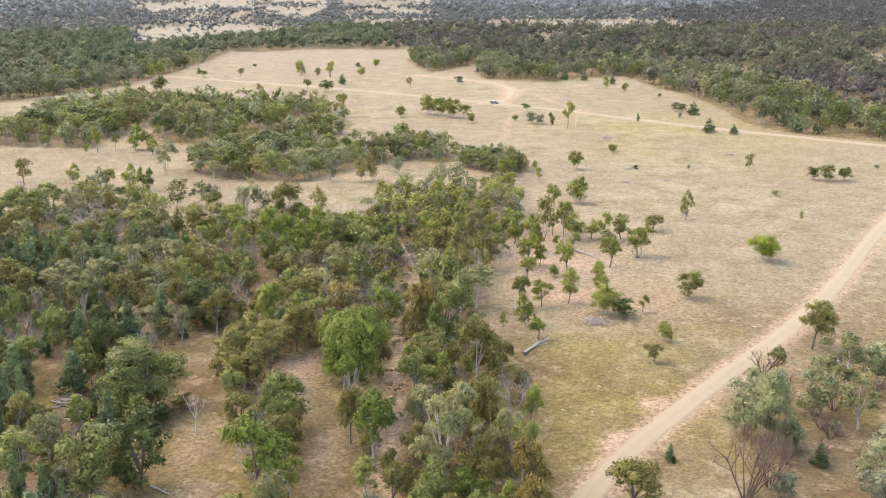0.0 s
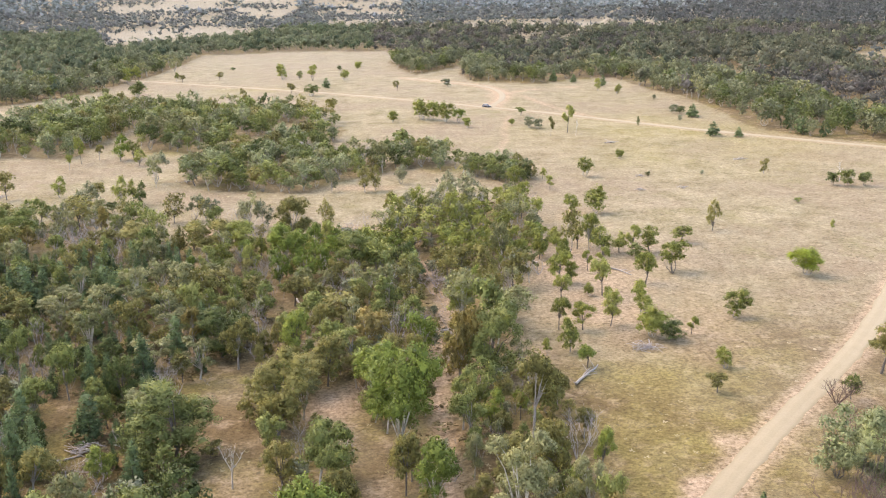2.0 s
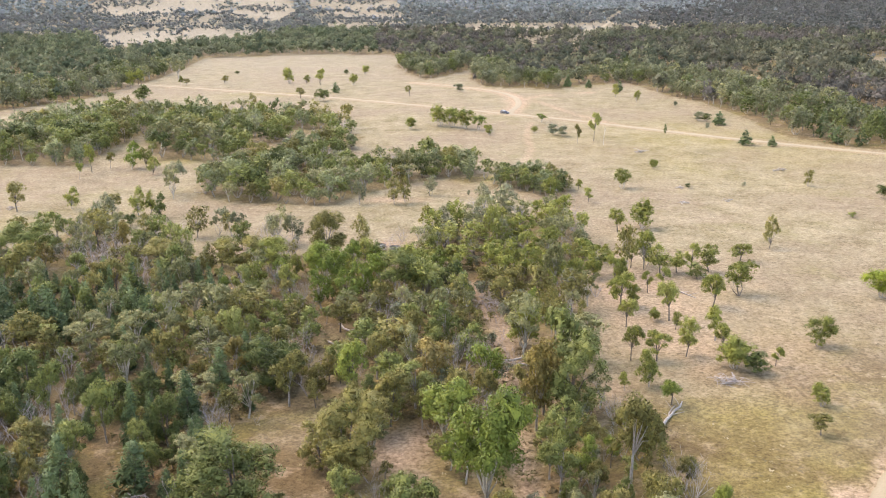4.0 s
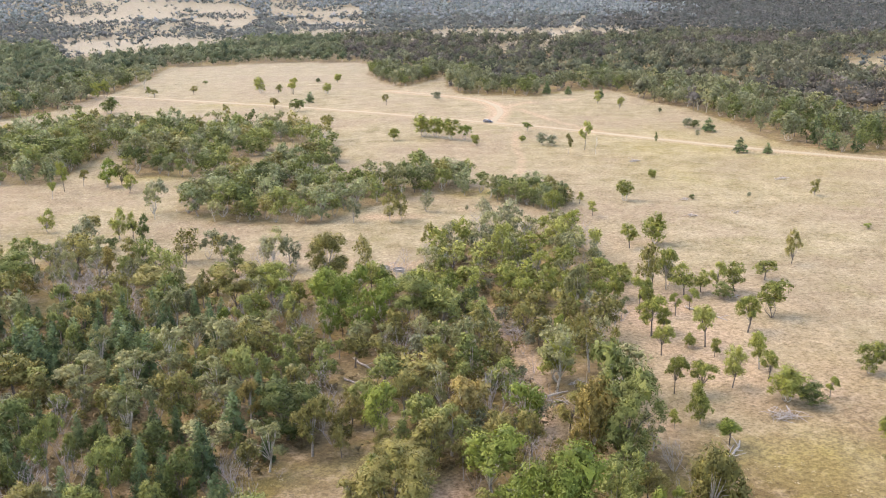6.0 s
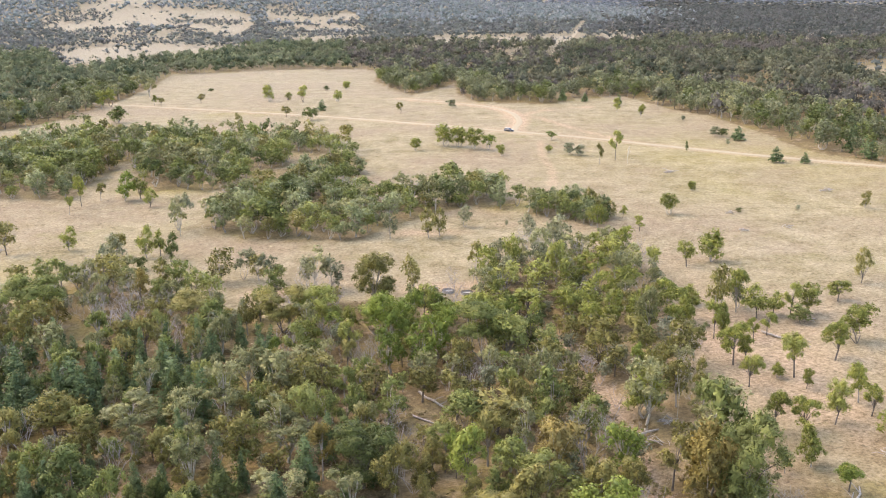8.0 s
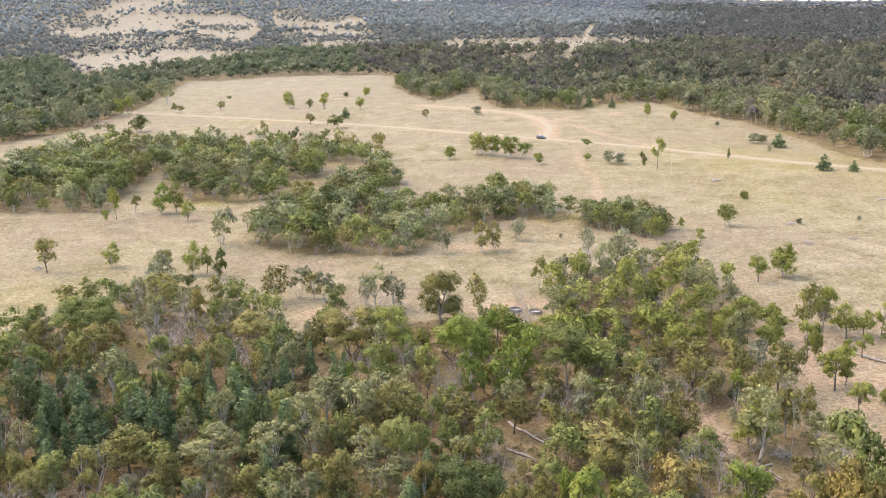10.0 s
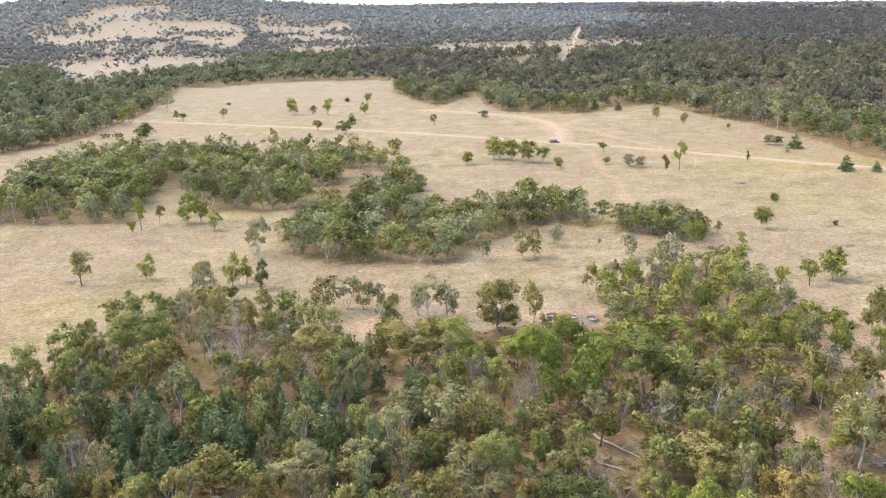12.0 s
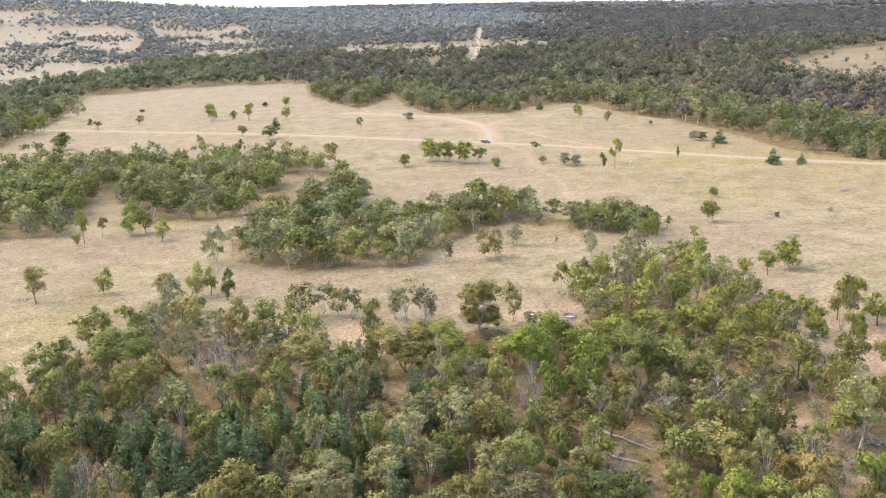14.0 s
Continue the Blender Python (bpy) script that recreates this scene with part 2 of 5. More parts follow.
def mesh_of(name, verts, faces, mat, smooth=False, normals=None, **attributes):
    """A mesh from arrays: vertices, faces of one size (or a list of such arrays), vertex normals, point attributes by name."""
    me = bpy.data.meshes.new(name)
    verts = np.asarray(verts, float)
    groups = [np.asarray(f, int) for f in (faces if isinstance(faces, list) else [faces]) if len(f)]
    me.vertices.add(len(verts))
    me.vertices.foreach_set("co", verts.ravel())
    loops = np.concatenate([g.ravel() for g in groups])
    sizes = np.concatenate([np.full(len(g), g.shape[1]) for g in groups])
    me.loops.add(len(loops))
    me.loops.foreach_set("vertex_index", loops)
    me.polygons.add(len(sizes))
    me.polygons.foreach_set("loop_start", np.concatenate([[0], np.cumsum(sizes)[:-1]]))
    me.polygons.foreach_set("use_smooth", np.full(len(sizes), smooth))
    for key, values in attributes.items():
        me.attributes.new(key, "FLOAT", "POINT").data.foreach_set("value", np.asarray(values, float))
    me.update(calc_edges=True)
    me.validate()
    if normals is not None:
        me.attributes.new("custom_normal", "FLOAT_VECTOR", "POINT").data.foreach_set("vector", np.asarray(normals, float).ravel())
    if mat:
        me.materials.append(mat)
    return me


class Tubes:
    """Gathers tapered, bent tubes into one mesh."""

    def __init__(self):
        self.v, self.q = [], []

    def add(self, points, radii, sides=5):
        base = len(self.v)
        points = [Vector(p) for p in points]
        for i, (p, r) in enumerate(zip(points, radii)):
            way = (points[min(i + 1, len(points) - 1)] - points[max(i - 1, 0)]).normalized()
            side = way.cross((0.31, 0.87, 0.13)).normalized()
            up = way.cross(side)
            for k in range(sides):
                a = math.tau * k / sides
                self.v.append(p + (side * math.cos(a) + up * math.sin(a)) * r)
        for i in range(len(points) - 1):
            for k in range(sides):
                a, b = base + i * sides + k, base + i * sides + (k + 1) % sides
                self.q.append((a, b, b + sides, a + sides))

    def mesh(self, name, mat):
        return mesh_of(name, [tuple(v) for v in self.v], np.array(self.q), mat, True)


def inside(poly, x, y):
    """Which of the points lie in the polygon."""
    x, y = np.asarray(x, float), np.asarray(y, float)
    hit = np.zeros(x.shape, bool)
    for (ax, ay), (bx, by) in zip(poly, poly[1:] + poly[:1]):
        if ay != by:
            hit ^= ((ay > y) != (by > y)) & (x < (bx - ax) * (y - ay) / (by - ay) + ax)
    return hit


def smooth_line(points, step):
    """A Catmull-Rom curve through the points, sampled about every step metres."""
    out = []
    p = [2 * np.array(points[0]) - np.array(points[1])] + [np.array(q, float) for q in points] + [2 * np.array(points[-1]) - np.array(points[-2])]
    for a, b, c, d in zip(p, p[1:], p[2:], p[3:]):
        n = max(2, int(np.linalg.norm(c - b) / step))
        for s in np.arange(n) / n:
            out.append(0.5 * (2 * b + (c - a) * s + (2 * a - 5 * b + 4 * c - d) * s * s + (3 * b - a - 3 * c + d) * s ** 3))
    return np.array(out + [p[-2]])


def distance_to(line, x, y):
    """Distance of many points from a sampled line."""
    best = np.full(np.shape(x), 1e9)
    for px, py in line:
        np.minimum(best, (x - px) ** 2 + (y - py) ** 2, out=best)
    return np.sqrt(best)


# ---- roads, creek and stands: the plan ----
NEAR_ROAD = [(14, 92), (18, 104), (20.6, 113), (25.9, 122), (32.3, 130.6), (43, 143.6), (50.3, 152.2), (58, 161), (68, 172.8), (78.8, 187), (90.1, 203), (104.5, 225), (120.4, 248.4), (140, 275), (165, 302)]
FAR_TRACK = [(-320, 776), (-230, 714), (-156, 660), (-100, 620), (-45, 579), (-4, 542), (25, 514), (40, 499), (67, 473), (96, 439), (122, 410), (146, 387), (172, 363), (210, 330), (260, 292)]
FORK = [(40.5, 500), (43, 511), (49, 531), (52, 558), (49, 583), (40, 603), (26, 622), (2, 650)]
FORK_EAST = [(50.5, 545), (60, 562), (75, 574), (97, 580)]
FORK_SOUTH = [(52, 556), (61, 545), (65, 523), (72, 489), (84, 455)]
CATTLE_PATH = [(46, 470), (41, 445), (38, 427), (35, 400), (29, 375), (24, 362)]
CUT_ROAD = [(145, 902), (168, 980), (226, 1157), (310, 1440), (405, 1755)]
CREEK = [(-3.5, 236), (-2.2, 222), (-0.8, 212), (-0.6, 203), (-1.6, 193), (-3.2, 177), (-3.8, 163), (-4.4, 150), (-4.6, 138), (-5.5, 118), (-6, 100)]
NEAR_FOREST = [(-165, 262), (-136, 246), (-123, 250), (-115, 270), (-106, 282), (-99, 298), (-92, 298), (-88, 277), (-80, 275), (-73, 268), (-71, 262), (-62, 258), (-56, 254), (-49, 262), (-34, 262), (-20, 256), (-11, 262), (-9, 282), (10, 292), (26, 294), (28, 270), (26, 250), (19, 230), (14, 206), (10, 182), (11, 165), (16, 145), (15, 120), (12, 98), (-80, 98), (-165, 98)]
GLADES = [
    [(-47, 166), (-36, 172), (-31, 150), (-24, 117), (-24, 98), (-38, 98), (-38, 142)],
    [(-26, 161), (-18, 165), (-14, 147), (-8, 117), (-8, 98), (-16, 98), (-18, 139)],
    [(-6, 176), (-7, 140), (-8, 98), (-2, 98), (-1.5, 140), (-1.2, 176)],
    [(-98, 259), (-90, 254), (-86, 246), (-92, 244), (-99, 252)],
    [(-66, 243), (-50, 240), (-50, 234), (-66, 237)],
    [(-40, 172), (-30, 172), (-30, 160), (-42, 160)],
    [(4, 232), (12, 236), (12, 222), (5, 218)],
    [(-6, 234), (2, 234), (5, 205), (8, 188), (6, 178), (-5, 176), (-6, 200)],
    # strip opened towards the camera so that the fallen trunk shows
    [(-33, 212), (-23, 210), (-25, 193), (-36, 193)],
    [(-44, 132), (-34, 139), (-25, 116), (-34, 116)],
    [(-67, 164), (-60, 164), (-50, 146), (-53, 140), (-60, 143)],
]
BELT = [(-185, 480), (-162, 502), (-156, 540), (-139, 527), (-121, 522), (-90, 497), (-62, 500), (-39, 480), (-28, 439), (-36, 383), (-30, 366), (-18, 365), (8, 372), (14, 349), (8, 342), (-4, 349), (-29, 327), (-36, 314), (-55, 317), (-67, 323), (-77, 335), (-81, 353), (-76, 364), (-68, 376), (-81, 392), (-97, 397), (-103, 392), (-117, 451), (-123, 459), (-127, 387), (-146, 390), (-185, 400)]
BELT_EAST = [(13, 337), (17, 346), (26, 345), (34, 333), (36, 327), (29, 315), (24, 322)]
HILL_FIELDS = [
    [(-520, 1830), (-460, 2193), (-378, 2420), (-318, 2218), (-263, 1536), (-339, 1533)],
    [(-348, 1236), (-239, 1352), (-147, 1427), (-130, 1244), (-215, 1173), (-279, 1010)],
    [(-125, 1612), (17, 1757), (26, 1469), (-60, 1340)],
    [(-153, 2097), (-77, 2175), (31, 2034), (25, 1911), (-137, 1952)],
    [(-278, 1715), (-295, 2211), (-167, 1947), (-164, 1571)],
]
ROADSIDE = [(38, 104), (43, 126), (52, 146), (64, 154), (92, 168), (96, 104)]
EDGE_EAST = [(78, 601), (111, 623), (129, 630), (135, 560), (143, 530), (144, 470), (141, 420), (153, 393), (178, 372), (230, 332), (275, 372), (222, 420), (200, 455), (192, 540), (182, 620), (150, 685), (70, 655)]
EDGE_NORTH = [(-8, 764), (9, 668), (24, 692), (45, 737), (39, 664), (43, 619), (78, 601), (70, 655), (62, 770), (0, 800)]
EDGE_WEST = [(-222, 536), (-184, 594), (-167, 692), (-161, 790), (-190, 800), (-205, 700), (-240, 620)]
OPEN_FIELDS = [
    [(80, 1228), (100, 1330), (255, 1296), (330, 1262), (325, 1190), (242, 1180)],
    [(320, 700), (335, 775), (381, 800), (499, 903), (640, 980), (700, 800), (520, 640), (390, 650)],
]
PADDOCK = [(-420, 470), (-300, 490), (-222, 535), (-183, 592), (-166, 690), (-160, 790), (-163, 872), (-101, 892), (-58, 897), (2, 868), (-8, 764), (9, 668), (24, 690), (45, 735), (38, 664), (42, 618), (78, 600), (111, 622), (129, 625), (134, 560), (142, 530), (143, 470), (140, 420), (152, 392), (177, 371), (230, 330), (320, 270), (320, 60), (-420, 60)]


# ---- the ground: one sheet to the horizon ----
def spread(fine_from, fine_to, step, low, high, growth):
    xs = list(np.arange(fine_from, fine_to + step, step))
    s = step
    while xs[-1] < high:
        s *= growth
        xs.append(xs[-1] + s)
    s = step
    while xs[0] > low:
        s *= growth
        xs.insert(0, xs[0] - s)
    return np.array(xs)


def build_ground():
    xs = spread(-170, 180, 2.4, -4950, 4950, 1.14)
    ys = spread(95, 380, 2.0, -2500, 4990, 1.03)
    gx, gy = np.meshgrid(xs, ys)
    x, y = gx.ravel(), gy.ravel()
    z = np.array([level(a, b) for a, b in zip(x, y)])
    bed = distance_to(smooth_line(CREEK, 3), x, y)
    z -= 0.9 * np.exp(-(bed / 2.6) ** 2)
    dirt = np.zeros(len(x))
    for line, half, strength in ((NEAR_ROAD, 3.6, 0.75), (FAR_TRACK, 4.5, 0.6), (FORK, 6.0, 0.7), (FORK_EAST, 3.0, 0.65), (FORK_SOUTH, 2.6, 0.55), (CATTLE_PATH, 2.4, 0.5), (CREEK, 2.2, 0.75)):
        d = distance_to(smooth_line(line, 3), x, y)
        dirt = np.maximum(dirt, strength * np.exp(-(d / half) ** 2))
    wave = np.array([noise.noise((a * 0.045, b * 0.03, 4.0)) + 0.5 * noise.noise((a * 0.15, b * 0.12, 7.0)) for a, b in zip(x, y)])
    for cx, cy, rx, ry, strength in ((-58, 270, 6, 7, 0.9), (-17, 269, 12, 5, 1.0), (-36, 275, 10, 4, 0.6), (27, 300, 8, 5, 0.5), (22, 215, 10, 20, 0.5), (30, 232, 12, 18, 0.45), (-18, 320, 18, 6, 0.6), (10, 324, 16, 6, 0.45), (28, 128, 3.0, 3.6, 1.5), (24, 121, 1.8, 4, 1.1), (35, 141, 2.2, 3.5, 0.9), (46, 280, 9, 6, 0.4), (-20, 158, 5, 9, 1.0), (-19, 146, 3.5, 9, 0.8), (-13, 128, 4, 14, 0.5), (-32, 132, 4, 12, 0.6), (-30, 116, 4, 8, 0.5), (14, 178, 5, 12, 0.5), (52, 548, 12, 10, 0.6), (30, 345, 12, 16, 0.35), (60, 152, 6, 4, 0.6)):
        d = ((x - cx) / rx) ** 2 + ((y - cy) / ry) ** 2
        dirt = np.maximum(dirt, strength * np.exp(-d) * (0.7 + 0.6 * wave))
    # the roadside part is brown floor and also stands for dark tree shadow
    wood = inside(NEAR_FOREST, x, y) | inside(ROADSIDE, x, y) | inside(BELT, x, y) | inside(BELT_EAST, x, y)
    litter = np.where(wood, np.where(y < 300, 0.92, 0.62) + 0.35 * wave, 0.0)
    for g in GLADES:
        litter = np.where(inside(g, x, y), (0.9 if g in (GLADES[0], GLADES[1], GLADES[-2], GLADES[-1]) else 0.72) + 0.4 * wave, litter)
    stand = np.exp(-(((x - 32) / 26) ** 2 + ((y - 222) / 62) ** 2))
    dirt = np.maximum(dirt, 0.52 * stand * (0.9 + 0.7 * wave))
    south = np.clip((215 - y) / 60, 0, 1) * np.clip((x + 130) / 90, 0, 1) * np.clip((y - 20) / 80, 0, 1)
    litter = np.maximum(litter, south * (0.70 + 0.8 * wave))
    far_wood = ~inside(PADDOCK, x, y) & (y > 300)
    for f in HILL_FIELDS + OPEN_FIELDS:
        far_wood &= ~inside(f, x, y)
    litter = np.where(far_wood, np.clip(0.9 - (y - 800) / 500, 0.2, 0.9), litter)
    litter = np.where(~far_wood & (y > 950), 0.0, litter)
    litter = np.where(inside(OPEN_FIELDS[1], x, y), 0.5 + 0.5 * wave, litter)
    lush = 1.1 * np.exp(-(((x - 25) / 16) ** 2 + ((y - 145) / 20) ** 2)) + 0.55 * np.exp(-(((x - 36) / 12) ** 2 + ((y - 164) / 8) ** 2)) + 0.3 * np.exp(-(((x + 135) / 32) ** 2 + ((y - 285) / 26) ** 2)) + 0.5 * np.exp(-(((x - 12) / 12) ** 2 + ((y - 347) / 7) ** 2)) + 0.4 * np.exp(-(((x + 95) / 18) ** 2 + ((y - 397) / 8) ** 2)) + 0.35 * np.exp(-(((x + 80) / 25) ** 2 + ((y - 602) / 7) ** 2))
    lush = lush + 0.30 * np.exp(-(((x - 115) / 55) ** 2 + ((y - 405) / 65) ** 2))
    lush = np.clip(lush * (1 + wave), 0, 1)
    w = len(xs)
    i = (np.arange(len(ys) - 1)[:, None] * w + np.arange(w - 1)).ravel()
    # pale rises with distance, standing in for haze
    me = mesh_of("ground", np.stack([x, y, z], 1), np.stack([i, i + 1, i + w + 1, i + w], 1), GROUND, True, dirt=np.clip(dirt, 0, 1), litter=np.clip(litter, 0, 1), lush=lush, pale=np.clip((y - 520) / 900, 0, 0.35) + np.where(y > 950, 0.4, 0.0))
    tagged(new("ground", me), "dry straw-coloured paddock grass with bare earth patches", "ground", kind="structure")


def build_road(name, points, width, label, step=1.5, lift=0.07, seed=0):
    line = smooth_line(points, step)
    way = np.gradient(line, axis=0)
    way /= np.linalg.norm(way, axis=1)[:, None]
    side = np.stack([way[:, 1], -way[:, 0]], 1)
    # crown, two worn wheel tracks, ragged edges that dip under the grass
    profile = [(-1.0, -0.16), (-0.8, 0.02), (-0.52, -0.03), (-0.2, 0.03), (0.2, 0.03), (0.52, -0.03), (0.8, 0.02), (1.0, -0.16)]
    v, across = [], []
    for k, ((x, y), (sx, sy)) in enumerate(zip(line, side)):
        for s, rise in profile:
            rag = 1 + (0.20 * noise.noise((x * 0.25, y * 0.25, seed + s)) + 0.14 * noise.noise((x * 0.9, y * 0.9, seed + s)) if abs(s) > 0.7 else 0)
            px, py = x + sx * s * rag * width / 2, y + sy * s * rag * width / 2
            v.append((px, py, level(px, py) + lift + rise))
            across.append(abs(s))
    n, w = len(line), len(profile)
    i = (np.arange(n - 1)[:, None] * w + np.arange(w - 1)).ravel()
    me = mesh_of(name, v, np.stack([i, i + 1, i + w + 1, i + w], 1), ROAD, True, across=across)
    tagged(new(name, me), label, "road", kind="structure")


build_ground()
build_road("road", NEAR_ROAD, 4.0, "pale graded dirt road curving across the dry paddock")
build_road("track", FAR_TRACK, 4.2, "narrow pale dirt track crossing the far paddock", 3, 0.14, 2)
build_road("track", FORK, 3.4, "worn dirt track turning off towards the trees", 3, 0.13, 3)
build_road("track", CUT_ROAD, 5, "straight pale road cut through the far forest", 12, 0.4, 6)
# ---- where the single trees stand: kind, x, y, height, crown radius ----
PADDOCK_EAST = [
    ('w', 78.1, 216.1, 6.2, 4.0), ('g', 53.8, 191.2, 5.8, 2.9), ('g', 43.5, 166.9, 3.8, 1.8), ('o', 39.1, 157.3, 3.3, 1.8),
    ('o', 67.8, 162.2, 9.2, 4.0), ('k', 122.9, 304.4, 4.2, 2.3), ('k', 126.4, 301.5, 5.4, 3.0), ('k', 131.7, 302.0, 4.6, 2.5),
    ('d', 127.4, 309.4, 9.0, 1.7), ('o', 108.9, 323.3, 5.3, 1.8), ('g', 70.0, 356.9, 3.5, 1.6), ('k', 71.9, 324.6, 1.7, 1.0),
    ('g', 99.4, 251.8, 3.0, 0.7), ('b', 103.5, 283.0, 1.8, 1.2), ('s', 89.5, 325.0, 1.7, 0.9), ('s', 149.8, 319.9, 1.5, 1.0),
    ('o', 70.1, 255.2, 8.2, 2.1),
]
ROADSIDE_WOOD = [
    ('u', 48.5, 125.7, 11.9, 5.0), ('u', 45.8, 129.7, 9.5, 3.8), ('y', 64.9, 142.4, 9.2, 4.8), ('g', 72.4, 146.4, 7.6, 3.9),
    ('u', 57.8, 135.6, 8.5, 3.6), ('k', 58.5, 153.0, 4.5, 1.6), ('d', 55.8, 151.9, 5.3, 2.4), ('o', 26.0, 110.5, 7.2, 3.8),
    ('c', 33.2, 122.5, 2.7, 0.6), ('c', 52.6, 120.2, 3.4, 0.9), ('t', 40.1, 111.9, 11.5, 4.2), ('t', 44.1, 115.2, 8.6, 3.1),
    ('y', 62.4, 130.8, 8.2, 3.4), ('u', 56.7, 113.2, 7.2, 2.8), ('s', 58.5, 129.0, 2.2, 1.1),
]
STAND = [
    ('g', 38.1, 275.1, 6.3, 2.4), ('g', 45.0, 277.5, 8.1, 3.7), ('g', 37.8, 309.4, 4.4, 1.6), ('o', 38.0, 325.2, 3.8, 1.3),
    ('g', 52.2, 326.9, 6.6, 2.9), ('g', 71.6, 361.3, 2.6, 1.5), ('o', 35.9, 241.2, 9.0, 2.2), ('o', 38.3, 236.9, 7.2, 2.9),
    ('o', 42.4, 238.1, 5.1, 2.2), ('o', 45.0, 236.5, 7.2, 1.9), ('o', 49.5, 237.6, 6.4, 2.8), ('o', 58.8, 244.0, 4.4, 2.8),
    ('o', 50.1, 220.6, 7.5, 3.8), ('o', 42.1, 213.2, 7.2, 2.8), ('k', 45.2, 232.7, 3.8, 2.5), ('g', 24.1, 214.2, 7.7, 2.9),
]
STAND_B = [
    ('g', 22.8, 204.6, 5.6, 2.0), ('g', 25.8, 227.3, 7.4, 1.8), ('o', 31.7, 207.1, 7.7, 2.6), ('g', 29.0, 207.3, 2.9, 1.3),
    ('o', 31.5, 202.3, 3.6, 1.0), ('g', 36.8, 195.8, 6.4, 2.1), ('o', 29.3, 188.8, 7.3, 2.0), ('o', 36.2, 190.8, 4.9, 1.9),
    ('o', 19.5, 188.2, 6.3, 1.8), ('o', 23.8, 187.5, 5.4, 2.3), ('g', 19.5, 176.8, 6.4, 2.0), ('o', 15.3, 175.7, 3.1, 1.0),
    ('g', 35.6, 182.7, 6.4, 3.3), ('k', 38.7, 180.8, 4.0, 2.6), ('o', 42.9, 183.2, 3.5, 1.2), ('b', 21.1, 169.6, 4.2, 2.1),
]
STAND_C = [
    ('g', 28.0, 228.6, 6.9, 1.7), ('g', 23.0, 234.8, 6.5, 2.3), ('b', 25.1, 252.3, 4.5, 2.8), ('g', 28.7, 247.4, 4.4, 2.2),
    ('y', 18.2, 217.3, 7.1, 2.3), ('d', 13.3, 218.2, 4.9, 2.1), ('d', 6.4, 193.0, 12.8, 0.6), ('g', 2.3, 196.0, 8.7, 4.2),
    ('g', 26.8, 215.8, 4.9, 1.6), ('o', 36.0, 227.2, 4.6, 1.7), ('g', 32.2, 224.5, 4.6, 1.3), ('o', 33.3, 242.5, 5.5, 1.8),
    ('d', 21.1, 223.1, 4.5, 2.0),
]
NORTH_PADDOCK = [
    ('g', 27.6, 313.5, 7.3, 2.1), ('g', -7.9, 457.5, 5.8, 2.7), ('g', 5.1, 465.2, 9.6, 5.4), ('g', 10.3, 462.4, 9.0, 5.0),
    ('g', 15.7, 455.1, 9.4, 4.6), ('b', 21.0, 452.3, 6.4, 3.4), ('g', 23.4, 437.0, 4.8, 2.4), ('b', 50.8, 470.4, 4.0, 2.6),
    ('g', 42.6, 439.5, 3.3, 1.8), ('s', 49.5, 433.1, 5.2, 2.8), ('s', 52.8, 429.9, 4.5, 2.8), ('o', 54.6, 409.3, 7.8, 1.4),
    ('g', 62.7, 416.7, 11.1, 2.8), ('d', 64.3, 406.9, 9.0, 1.0),
]
NORTH_PADDOCK_B = [
    ('k', 95.3, 430.5, 4.2, 0.9), ('c', 117.2, 399.1, 6.0, 2.0), ('c', 125.9, 394.6, 4.3, 1.3), ('s', 120.4, 464.9, 4.4, 3.0),
    ('k', 122.7, 461.7, 3.9, 2.7), ('c', 124.8, 451.7, 6.1, 2.2), ('s', 116.5, 441.0, 3.0, 1.2), ('g', 104.2, 555.1, 7.4, 2.6),
    ('g', 110.2, 533.9, 6.4, 2.3), ('s', 124.9, 515.7, 2.7, 1.2), ('o', -4.1, 579.7, 6.0, 2.3), ('g', -75.5, 660.0, 10.2, 4.6),
    ('g', -64.2, 652.9, 6.0, 2.3), ('g', -55.5, 647.4, 10.1, 3.9), ('k', -41.4, 713.4, 3.5, 2.4), ('g', -35.7, 643.4, 7.2, 3.2),
    ('g', -28.9, 712.0, 6.3, 3.3),
]
NORTH_PADDOCK_C = [
    ('o', -115.1, 662.2, 5.4, 3.0), ('k', -116.1, 728.6, 2.4, 2.2), ('o', -63.1, 580.6, 5.9, 2.9), ('k', -51.1, 565.2, 6.8, 5.0),
    ('c', -44.9, 604.4, 6.2, 2.1), ('o', -83.6, 539.1, 8.4, 2.1), ('g', -141.2, 656.7, 6.2, 2.0), ('o', -136.6, 651.5, 4.9, 2.6),
    ('y', -151.6, 706.8, 12.0, 5.4), ('k', -147.9, 581.2, 9.1, 5.8), ('g', -166.2, 658.7, 10.7, 4.3), ('g', -169.2, 648.2, 10.5, 3.3),
    ('s', 25.0, 596.9, 4.8, 3.0), ('c', 89.1, 609.6, 7.2, 1.9), ('c', 99.9, 602.5, 5.3, 1.6), ('c', 112.5, 579.7, 6.6, 1.5),
]
